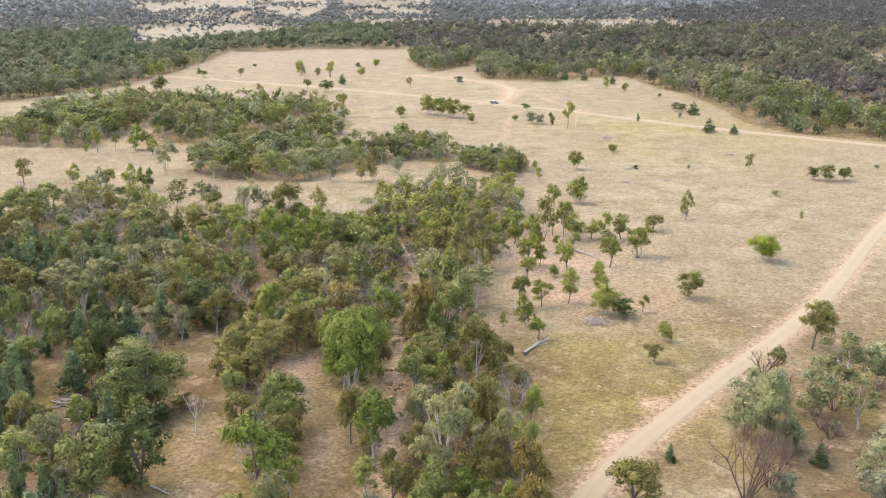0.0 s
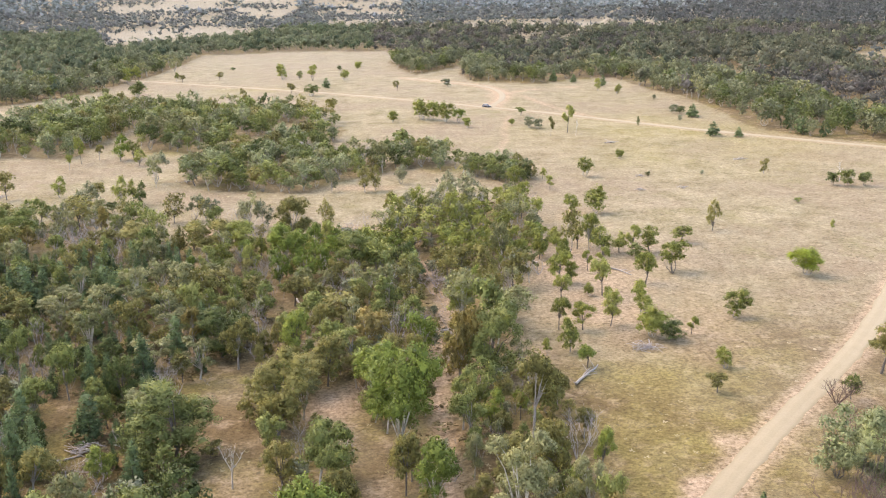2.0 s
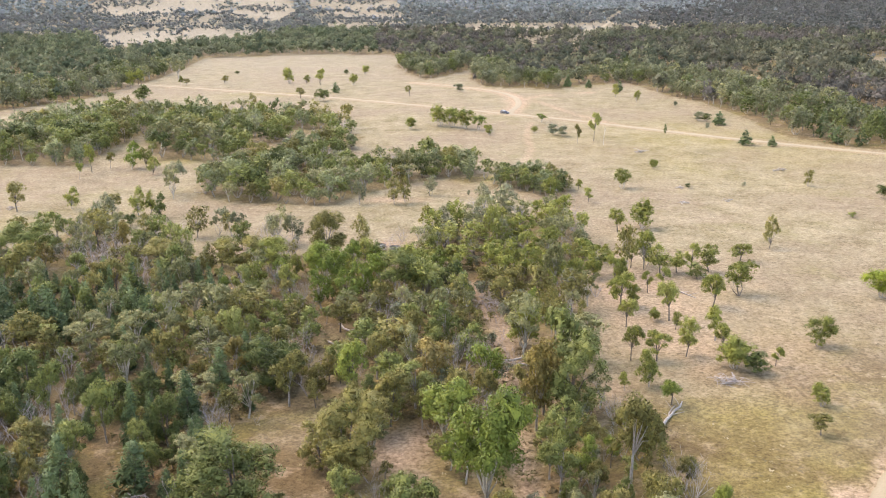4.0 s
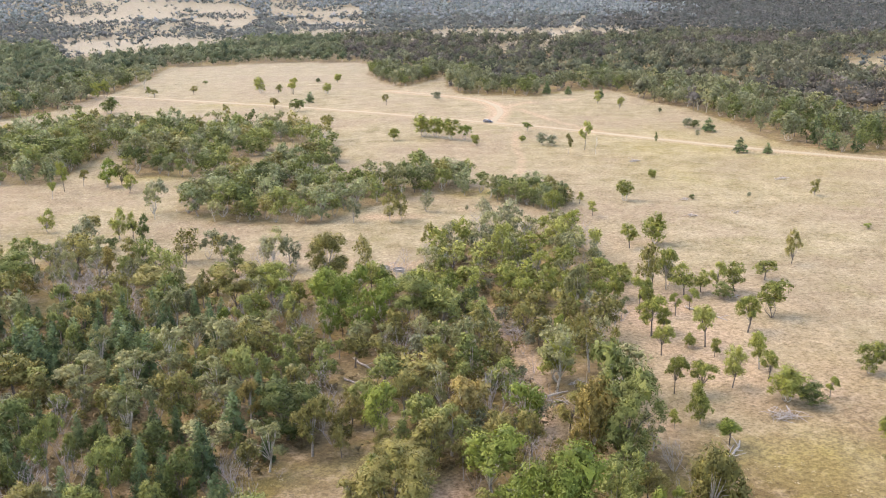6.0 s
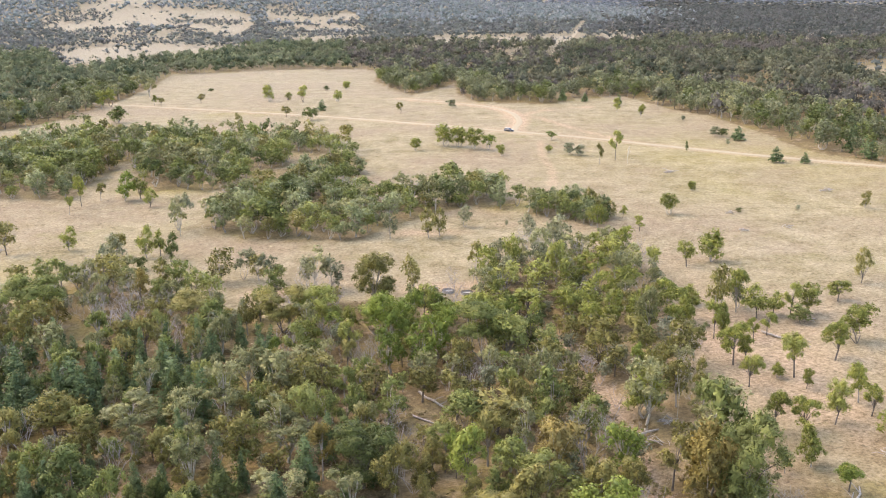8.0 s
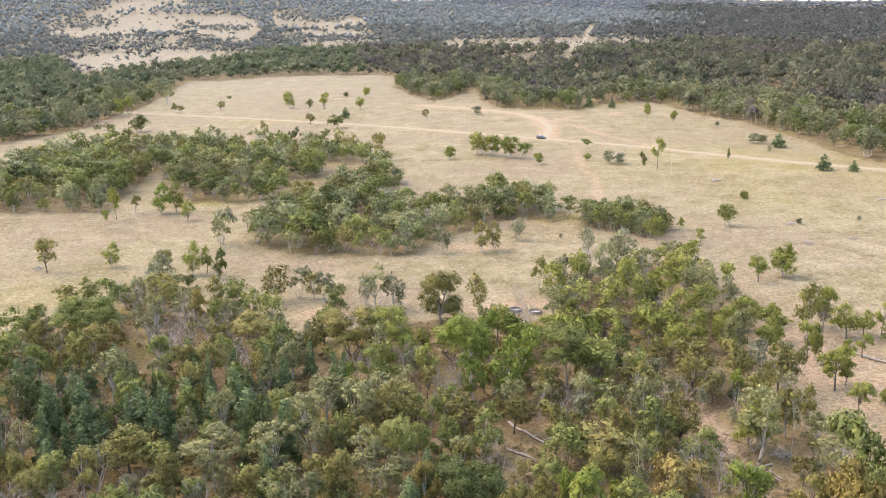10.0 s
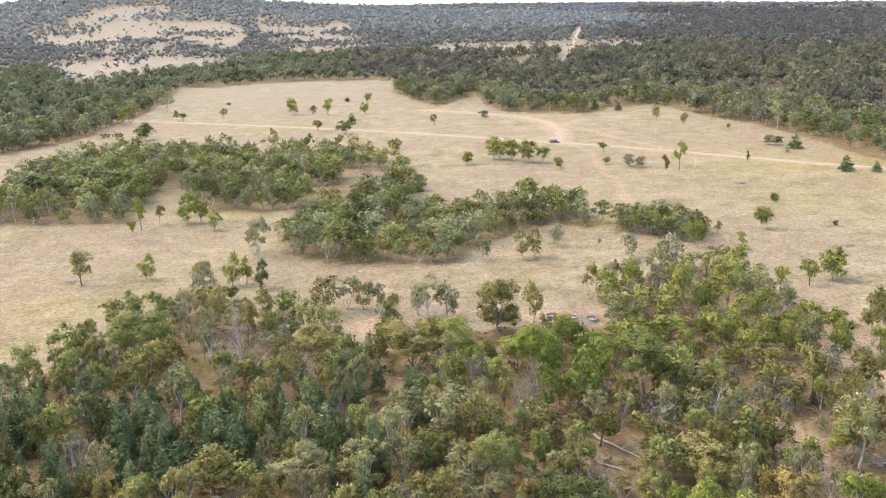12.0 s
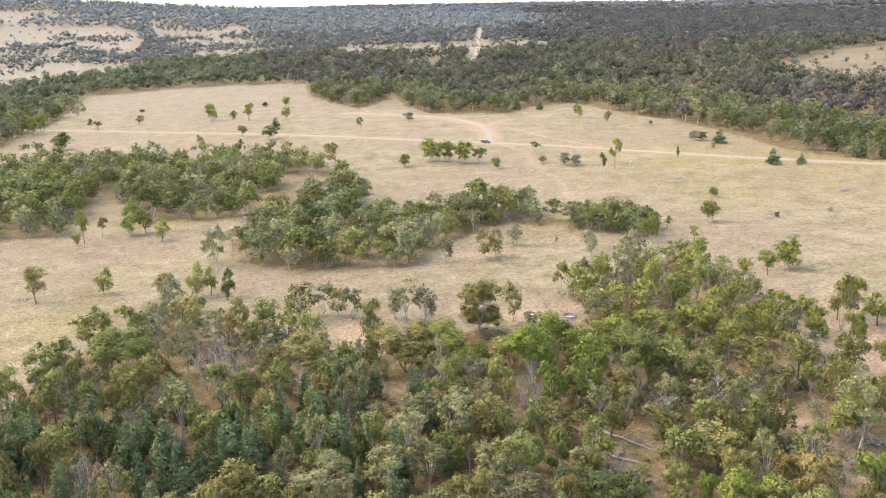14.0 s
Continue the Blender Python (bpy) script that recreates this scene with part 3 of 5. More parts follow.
WEST_PADDOCK = [
    ('o', -125.8, 317.2, 8.7, 3.4), ('g', -110.8, 318.8, 6.8, 2.4), ('o', -97.0, 308.2, 6.5, 2.8), ('g', -89.4, 307.5, 8.6, 2.7),
    ('g', -86.3, 308.6, 7.1, 1.9), ('k', -82.9, 302.6, 7.6, 2.2), ('k', -89.0, 296.2, 3.5, 1.9), ('o', -81.3, 278.9, 7.4, 2.4),
    ('c', -118.1, 272.4, 3.3, 1.0), ('c', -114.6, 268.4, 1.8, 0.6), ('g', -120.0, 374.8, 10.3, 2.1), ('g', -121.1, 363.7, 5.5, 1.7),
    ('o', -115.7, 382.4, 5.8, 1.8), ('g', -98.4, 369.0, 6.1, 2.5), ('b', -107.8, 380.5, 9.7, 4.0), ('g', -103.3, 382.3, 7.2, 3.0),
]
DAM_TREES = [
    ('o', 30.3, 237.1, 11.3, 2.9), ('g', 37.1, 243.6, 7.1, 2.2), ('k', -56.0, 268.5, 7.7, 3.0), ('g', -57.8, 278.7, 7.5, 2.8),
    ('o', -68.9, 281.0, 8.7, 3.6), ('g', -63.8, 283.0, 7.5, 3.1), ('o', -60.3, 281.7, 6.9, 2.4), ('y', -47.5, 272.7, 9.8, 3.8),
    ('g', -43.8, 270.5, 8.1, 2.9), ('g', -49.3, 275.4, 8.0, 2.4), ('o', -35.1, 260.5, 11.4, 5.1), ('o', -26.9, 264.7, 8.8, 2.6),
]
DAM_TREES_B = [
    ('o', -11.2, 279.4, 7.8, 2.0), ('g', -5.5, 281.8, 7.7, 2.5), ('y', 0.3, 284.2, 6.0, 2.4), ('y', 4.1, 280.2, 9.6, 3.3),
    ('g', 7.1, 305.6, 7.3, 2.6), ('g', -28.1, 314.6, 7.3, 2.3), ('o', -18.1, 313.3, 8.1, 2.9), ('o', -14.9, 314.9, 8.1, 2.2),
    ('g', -7.0, 324.0, 6.2, 2.4), ('g', 4.3, 322.3, 1.9, 0.6), ('g', -85.4, 335.7, 10.5, 3.6), ('y', -84.1, 329.4, 9.5, 2.9),
    ('d', -72.9, 278.7, 4.9, 1.4), ('d', -17.2, 270.9, 5.0, 1.6), ('d', -12.6, 271.2, 5.0, 0.9), ('s', -63.2, 239.9, 5.2, 0.7),
]
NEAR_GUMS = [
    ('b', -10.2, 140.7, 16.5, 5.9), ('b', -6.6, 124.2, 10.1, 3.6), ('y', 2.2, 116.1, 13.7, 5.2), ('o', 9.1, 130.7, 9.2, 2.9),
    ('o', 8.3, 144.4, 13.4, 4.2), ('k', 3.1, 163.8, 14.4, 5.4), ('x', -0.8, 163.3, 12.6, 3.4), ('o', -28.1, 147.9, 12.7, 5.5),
    # dark green trees; kind k also chosen to imitate the front's shade
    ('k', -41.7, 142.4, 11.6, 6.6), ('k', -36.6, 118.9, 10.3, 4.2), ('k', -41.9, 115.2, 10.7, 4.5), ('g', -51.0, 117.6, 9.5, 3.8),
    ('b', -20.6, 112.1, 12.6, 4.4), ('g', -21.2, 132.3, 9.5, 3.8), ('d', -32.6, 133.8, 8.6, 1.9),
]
NEAR_GUMS_B = [
    ('g', 12.4, 115.6, 9.4, 2.3), ('b', 15.4, 132.2, 7.4, 1.7), ('y', 8.1, 120.3, 6.7, 2.4), ('b', 5.8, 110.1, 5.5, 3.2),
    ('c', -55.1, 150.1, 7.5, 2.0), ('c', -64.4, 149.5, 8.6, 2.0), ('b', -50.1, 137.5, 5.1, 2.2), ('o', -21.9, 166.1, 8.6, 3.2),
    ('g', -18.0, 172.0, 7.5, 3.6), ('k', -4.4, 119.1, 4.8, 1.1), ('g', -7.3, 114.9, 5.1, 2.2), ('o', -3.5, 111.9, 6.1, 2.9),
]
NEAR_MID = [
    ('b', -14.2, 160.5, 9.7, 4.6), ('x', 1.1, 168.0, 11.8, 3.4), ('g', 5.5, 173.2, 14.6, 4.6), ('y', 11.0, 187.8, 8.4, 4.5),
    ('o', -26.1, 163.1, 6.5, 5.2), ('g', -21.4, 174.9, 8.0, 3.2), ('b', -28.5, 181.3, 6.9, 1.7), ('x', -15.7, 178.4, 8.7, 3.7),
    ('k', -41.0, 180.6, 8.6, 5.0), ('k', -38.6, 185.8, 7.1, 3.4), ('y', -63.3, 180.7, 9.8, 3.8), ('y', -74.3, 201.9, 7.6, 5.3),
    ('y', -51.2, 189.8, 6.4, 4.4), ('g', -26.3, 194.0, 7.5, 4.0), ('c', -73.0, 221.4, 8.5, 1.8),
]
NEAR_MID_B = [
    ('c', -75.4, 216.4, 7.2, 1.6), ('c', -70.0, 218.2, 6.8, 1.5), ('y', -51.6, 175.5, 5.8, 4.0), ('y', -43.1, 171.0, 7.3, 3.1),
    ('g', -79.7, 186.8, 5.7, 3.1), ('o', -86.0, 203.8, 7.7, 4.5), ('b', -29.5, 219.6, 8.6, 3.1), ('b', -23.0, 237.7, 6.5, 4.0),
    ('g', -35.8, 239.9, 7.1, 4.6), ('b', -34.5, 220.5, 8.6, 3.1), ('g', -17.8, 244.0, 6.0, 3.5), ('g', -6.3, 221.6, 6.6, 2.6),
    ('k', -9.0, 228.4, 7.4, 3.3), ('o', 1.3, 217.3, 7.0, 3.1),
]
NEAR_LATE = [
    ('c', -115.6, 223.0, 13.2, 2.0), ('c', -106.5, 231.6, 8.9, 1.4), ('c', -109.7, 234.8, 7.6, 1.6), ('g', -113.2, 242.8, 8.7, 3.0),
    ('c', -100.8, 218.0, 9.6, 1.8), ('c', -94.8, 215.9, 9.6, 1.9), ('c', -98.7, 226.8, 7.4, 1.7), ('c', -91.0, 209.4, 6.4, 2.5),
    ('c', -86.1, 214.8, 8.8, 2.6), ('c', -80.0, 220.4, 7.8, 1.8), ('c', -70.4, 215.1, 7.2, 2.2), ('c', -83.2, 210.2, 8.6, 1.8),
    ('k', -68.4, 207.0, 8.6, 2.1),
]
NEAR_LATE_B = [
    ('y', -66.2, 197.9, 8.2, 3.9), ('y', -60.4, 199.2, 7.5, 3.2), ('g', -56.2, 206.4, 5.3, 2.9), ('y', -52.6, 193.3, 8.1, 3.5),
    ('g', -48.5, 195.1, 9.1, 2.8), ('g', -36.4, 199.6, 7.8, 3.3), ('k', -42.5, 186.9, 7.1, 3.0), ('o', -21.2, 192.6, 7.2, 4.6),
    ('g', -12.1, 196.8, 8.8, 3.5), ('y', 1.4, 192.2, 10.4, 4.0), ('x', -14.2, 185.1, 5.7, 2.5), ('c', -82.8, 244.3, 6.2, 1.5),
    ('d', -88.4, 249.1, 9.6, 4.9), ('d', -83.8, 247.5, 8.6, 4.4), ('d', -77.5, 254.5, 8.4, 3.9),
]
NEAR_LATE_C = [
    ('b', -33.9, 232.0, 11.3, 5.0), ('b', -25.7, 226.3, 10.1, 3.9), ('g', -18.2, 223.6, 11.0, 5.9), ('g', -13.8, 222.0, 10.0, 4.4),
    ('b', -14.2, 217.1, 4.4, 2.4), ('c', -6.2, 224.5, 6.2, 1.7), ('o', -53.6, 244.8, 9.1, 5.7), ('o', -46.2, 245.0, 8.7, 4.7),
    ('o', -69.6, 247.8, 8.5, 5.7), ('o', -77.6, 247.9, 7.4, 3.1), ('g', -101.2, 256.4, 11.8, 7.0), ('o', -92.1, 275.1, 10.0, 4.7),
    ('o', -110.4, 275.1, 8.1, 3.5), ('g', -109.3, 288.8, 6.2, 2.8), ('g', -105.5, 263.9, 7.8, 3.4),
]
NEAR_LATE_D = [
    ('g', 2.4, 246.1, 6.9, 4.0), ('g', 7.0, 244.4, 7.4, 3.4), ('g', 16.2, 251.8, 7.7, 3.6), ('g', 12.4, 261.3, 8.6, 4.3),
    ('y', 13.3, 278.9, 8.0, 4.0), ('g', 20.1, 281.1, 7.4, 3.4), ('o', -0.7, 258.4, 7.8, 4.2), ('o', -7.1, 260.9, 7.3, 3.6),
    ('o', -5.5, 245.7, 5.7, 4.5), ('o', -12.3, 244.9, 6.2, 3.3), ('g', 23.0, 245.4, 6.4, 2.6), ('g', 24.2, 237.7, 6.8, 3.5),
    ('o', 4.1, 223.5, 7.2, 4.1), ('d', -1.2, 214.9, 5.9, 3.0),
]
NEAR_LATE_E = [
    ('o', 14.4, 214.3, 8.8, 3.6), ('c', 7.0, 214.5, 3.0, 0.9), ('o', -25.9, 199.7, 7.9, 3.8), ('o', -30.5, 207.2, 6.4, 3.1),
    ('o', -38.3, 207.9, 6.3, 3.5), ('o', -46.1, 216.9, 5.7, 4.0), ('y', -58.4, 214.9, 8.2, 3.9), ('y', -50.0, 222.8, 4.8, 3.7),
    ('g', -17.1, 202.5, 7.2, 2.7), ('d', -106.0, 211.2, 9.2, 3.0), ('g', -74.8, 207.4, 6.0, 2.5), ('b', -21.6, 179.9, 6.3, 2.7),
]

# ---- trees ----
H0, R0 = 10.0, 4.0


def leaf_mesh(name, clumps, count, size, mat, seed, flat=0.8, shape=1.7, upright=0.0):
    """Leaf sprays on the outside of clumps (x, y, z, radius): small pointed blades, thicker above than beneath.
    Their normals follow the rounded clump, as those of many fine leaves do."""
    r = np.random.RandomState(seed)
    c = np.array(clumps)
    pick = r.choice(len(c), count, p=c[:, 3] ** 2 / (c[:, 3] ** 2).sum())
    d = r.normal(size=(count, 3))
    d[:, 2] += 0.45
    d /= np.linalg.norm(d, axis=1)[:, None]
    rad = c[pick, 3] * (0.66 + 0.46 * r.rand(count) ** 0.8)
    p = c[pick, :3] + d * rad[:, None] * np.array([1, 1, flat])
    n = d * 0.95 + r.normal(size=(count, 3)) * 0.42
    n /= np.linalg.norm(n, axis=1)[:, None]
    a = np.cross(n, r.normal(size=(count, 3)) + np.array([0, 0, upright]))
    a /= np.linalg.norm(a, axis=1)[:, None]
    b = np.cross(n, a)
    s = size * (0.55 + 0.8 * r.rand(count))[:, None]
    # the deepest tenth are broad sprays added to block light and sight in each clump's heart
    core = np.arange(count) < min(count // 8, 5 * len(c))
    p[core] = c[pick[core], :3] + (p[core] - c[pick[core], :3]) * 0.42
    s[core] = c[pick[core], 3:4] * 0.66
    v = np.stack([p - a * s * shape * 0.4 + b * s / 2, p - a * s * shape * 0.4 - b * s / 2, p + a * s * shape * 0.6], 1).reshape(-1, 3)
    whole = p - c[:, :3].mean(0)
    whole /= np.linalg.norm(whole, axis=1)[:, None] + 1e-6
    bent = d * 0.62 + whole * 0.22 + n * 0.42
    bent /= np.linalg.norm(bent, axis=1)[:, None]
    turned = np.einsum("ij,ij->i", np.cross(v[1::3] - v[::3], v[2::3] - v[::3]), bent) < 0
    f = np.arange(count * 3).reshape(-1, 3)
    f[turned] = f[turned][:, ::-1]
    return mesh_of(name, v, f, mat, True, np.repeat(bent, 3, 0))


def gum_form(seed, low, top, narrow, clumps, puff, flat):
    """Where the leaf clumps of a crown sit, for a tree 10 m high with a 4 m crown: a handful of domed boughs,
    each a cap of clumps, with gaps between them."""
    r = random.Random(seed)
    boughs, out = [], []
    lean = (r.uniform(-0.16, 0.16) * R0, r.uniform(-0.16, 0.16) * R0)
    count = max(6, round(clumps / 2.3))
    for k in range(count * 40):
        if len(boughs) >= count:
            break
        u = r.random()
        z = H0 * (low + (top - low) * u)
        waist = math.sin(math.pi * (0.17 + 0.70 * u)) ** 0.7
        a, q = r.uniform(0, math.tau), R0 * narrow * waist * math.sqrt(r.uniform(0.05, 1))
        rad = puff * R0 * r.uniform(0.95, 1.6) * (0.85 + 0.25 * u)
        x, y = q * math.cos(a) * 0.92 + lean[0] * u, q * math.sin(a) * 0.92 + lean[1] * u
        if all((x - b[0]) ** 2 + (y - b[1]) ** 2 + ((z - b[2]) * 1.2) ** 2 > (0.50 * (rad + b[3])) ** 2 for b in boughs):
            boughs.append((x, y, z, rad))
    for x, y, z, rad in boughs:
        n = r.choice((4, 5, 5, 6))
        spin = r.uniform(0, math.tau)
        out.append((x, y, z + 0.30 * rad * flat, rad * r.uniform(0.62, 0.75)))
        for k in range(n):
            a = spin + math.tau * k / n + r.uniform(-0.4, 0.4)
            reach, drop = rad * r.uniform(0.5, 0.78), rad * r.uniform(-0.42, 0.22) * flat
            out.append((x + reach * math.cos(a), y + reach * math.sin(a), z + drop, rad * r.uniform(0.34, 0.56)))
    # bring the crown to its full spread and height
    wide = R0 / np.percentile([math.hypot(c[0], c[1]) + c[3] for c in out], 92)
    high = H0 / max(c[2] + c[3] * flat for c in out)
    return [(x * wide, y * wide, z * high, rad * (0.5 + 0.5 * wide)) for x, y, z, rad in out]


def limbs_mesh(name, clumps, seed, mat, girth, fork, stems=1, close=True):
    r = random.Random(seed)
    t = Tubes()
    for s in range(stems):
        a = math.tau * s / stems + r.random()
        foot = Vector((0.07 * (stems > 1) * math.cos(a), 0.07 * (stems > 1) * math.sin(a), -0.3))
        lean = Vector((r.uniform(-0.5, 0.5), r.uniform(-0.5, 0.5), 0)) + (Vector((math.cos(a), math.sin(a), 0)) * 0.9 if stems > 1 else Vector())
        g = girth / math.sqrt(stems)
        crotch = foot + lean + Vector((0, 0, fork * H0 + 0.3))
        t.add([foot, foot + lean * 0.35 + Vector((0, 0, fork * H0 * 0.5)), crotch], [g * 1.25, g, g * 0.8], 6 if close else 4)
        mine = clumps[s::stems * 4] if close else clumps[s::stems * 8]
        for x, y, z, rad in mine:
            end = Vector((x, y, z + rad * 0.2))
            mid = crotch.lerp(end, 0.5) + Vector((r.uniform(-0.4, 0.4), r.uniform(-0.4, 0.4), 0.25 * (end.z - crotch.z) + r.uniform(-0.2, 0.4)))
            t.add([crotch + Vector((0, 0, -0.1)), mid, end], [g * 0.42, g * 0.25, g * 0.07], 3)
    return t.mesh(name, mat)


def cone_form(seed):
    r = random.Random(seed)
    out = []
    for k in range(26):
        u = k / 25
        z = H0 * (0.10 + 0.87 * u)
        q = R0 * 0.62 * (1 - u) ** 0.75 * r.uniform(0.5, 1)
        a = k * 2.4 + r.uniform(-0.4, 0.4)
        out.append((q * math.cos(a), q * math.sin(a), z, R0 * (0.20 + 0.22 * (1 - u)) * r.uniform(0.85, 1.2)))
    return out


def dead_mesh(name, seed, mat, bushy=False, stems=5):
    r = random.Random(seed)
    t = Tubes()

    def grow(p, way, length, girth, depth):
        bend = Vector((r.uniform(-1, 1), r.uniform(-1, 1), r.uniform(-0.3, 0.7))) * 0.22 * length
        mid = p + way * length * 0.5 + bend * 0.5
        end = p + way * length + bend
        if depth:
            t.add([p, mid, end], [girth, girth * 0.8, girth * 0.6], 5 if depth > 2 else 3)
        else:
            t.add([p, end], [girth, girth * 0.3], 3)
        if depth:
            for k in range(r.choice((2, 3, 3) if stems > 5 or not bushy else (2, 2, 3))):
                turn = Vector((r.uniform(-1, 1), r.uniform(-1, 1), r.uniform(-0.15, 0.8))).normalized()
                nxt = (way * 0.75 + turn * 0.8).normalized()
                grow(p.lerp(end, r.uniform(0.55, 1)), nxt, length * r.uniform(0.5, 0.75), girth * 0.55, depth - 1)

    if bushy:
        for k in range(stems):
            a = math.tau * k / stems + r.random()
            grow(Vector((0.2 * math.cos(a), 0.2 * math.sin(a), -0.2)), Vector((0.5 * math.cos(a), 0.5 * math.sin(a), 0.9)).normalized(), 3.6, 0.06 if stems < 7 else 0.10, 3 if stems > 4 else 2)
    else:
        grow(Vector((0, 0, -0.3)), Vector((r.uniform(-0.1, 0.1), r.uniform(-0.1, 0.1), 1)).normalized(), 4.6, 0.20, 4)
    return t.mesh(name, mat)


# low, top, narrow, clumps, puff, flat, fork, stems
FORMS = {
    "spread": (0.40, 0.88, 0.84, 20, 0.30, 0.85, 0.28, 1),
    "full": (0.18, 0.88, 0.78, 26, 0.33, 0.95, 0.15, 1),
    "tall": (0.30, 0.91, 0.72, 22, 0.32, 1.05, 0.26, 1),
    "pole": (0.44, 0.92, 0.74, 18, 0.32, 0.95, 0.36, 1),
    "open": (0.38, 0.93, 0.92, 22, 0.23, 0.85, 0.22, 1),
    "many": (0.36, 0.86, 0.82, 20, 0.32, 0.90, 0.18, 4),
    "upright": (0.10, 0.91, 0.80, 30, 0.28, 1.05, 0.08, 5),
    "dome": (0.24, 0.72, 0.62, 19, 0.42, 1.05, 0.10, 3),
    "shrub": (0.20, 0.70, 0.62, 15, 0.42, 1.00, 0.05, 3),
}
VARIANTS = 4
# leaf count and size: close, middle distance, far off
DETAIL = ((10500, 0.13), (3200, 0.205), (1500, 0.28), (800, 0.38), (420, 0.52))
CROWN, WOOD = {}, {}
for form, (low, high, narrow, clumps, puff, flat, fork, stems) in FORMS.items():
    for v in range(VARIANTS):
        seed = 100 * v + len(form) * 7 + clumps
        shape = gum_form(seed, low, high, narrow, clumps, puff, flat)
        for d, (count, size) in enumerate(DETAIL):
            share = 0.72 if form == "open" else 1.0
            CROWN[form, v, d] = leaf_mesh("crown", shape, int(count * share), size, LEAF["g"], seed + d, flat)
        for shade, mat in (("pale", BARK_PALE), ("dark", BARK_DARK), ("grey", BARK_GREY)):
            for close in (True, False):
                WOOD[form, v, shade, close] = limbs_mesh("trunk", shape, seed, mat, 0.21 if form != "shrub" else 0.12, fork, stems, close)
for v in range(VARIANTS):
    shape = cone_form(50 + v)
    for d, (count, size) in enumerate(DETAIL):
        CROWN["cone", v, d] = leaf_mesh("crown", shape, int(count * 0.65), size, LEAF["c"], 50 + v + d, 1.1, 1.9, 2.0)
    for close in (True, False):
        WOOD["cone", v, "dark", close] = limbs_mesh("trunk", shape[::4], 50 + v, BARK_DARK, 0.15, 0.5, 1, close)
    WOOD["dead", v, "pale"] = dead_mesh("trunk", 70 + v, DEADWOOD)
    WOOD["bush", v, "grey"] = dead_mesh("trunk", 80 + v, TWIGS, True, 6)
    WOOD["sprig", v, "grey"] = dead_mesh("trunk", 85 + v, TWIGS, True, 4)
    WOOD["thicket", v, "red"] = dead_mesh("trunk", 90 + v, RED_TWIGS, True, 9)

SPECIES = {
    "g": ("gum_tree", "green-leaved eucalyptus with a rounded crown", "tree"),
    "b": ("box_tree", "bright green eucalyptus with dense fresh foliage", "tree"),
    "o": ("ironbark_tree", "olive-brown ironbark with a dark trunk", "tree"),
    "y": ("grey_gum_tree", "grey-green gum with pale limbs showing through", "tree"),
    "u": ("bushy_gum_tree", "dense grey-green gum leafy to the ground", "tree"),
    "k": ("kurrajong_tree", "dark green dense rounded tree", "tree"),
    "c": ("cypress_pine", "narrow dark green cypress pine", "tree"),
    "s": ("shrub", "low grey-green many-stemmed shrub", "shrub"),
    "w": ("wattle_bush", "vivid yellow-green wattle bush alone in dry grass", "bush"),
    "x": ("browned_gum_tree", "rust-tinged eucalyptus with partly browned leaves", "tree"),
    "t": ("bare_tree", "leafless pinkish-grey tree of fine twigs", "tree"),
    "d": ("dead_tree", "bare grey dead tree with broken branches", "tree"),
}
PLANTED = []


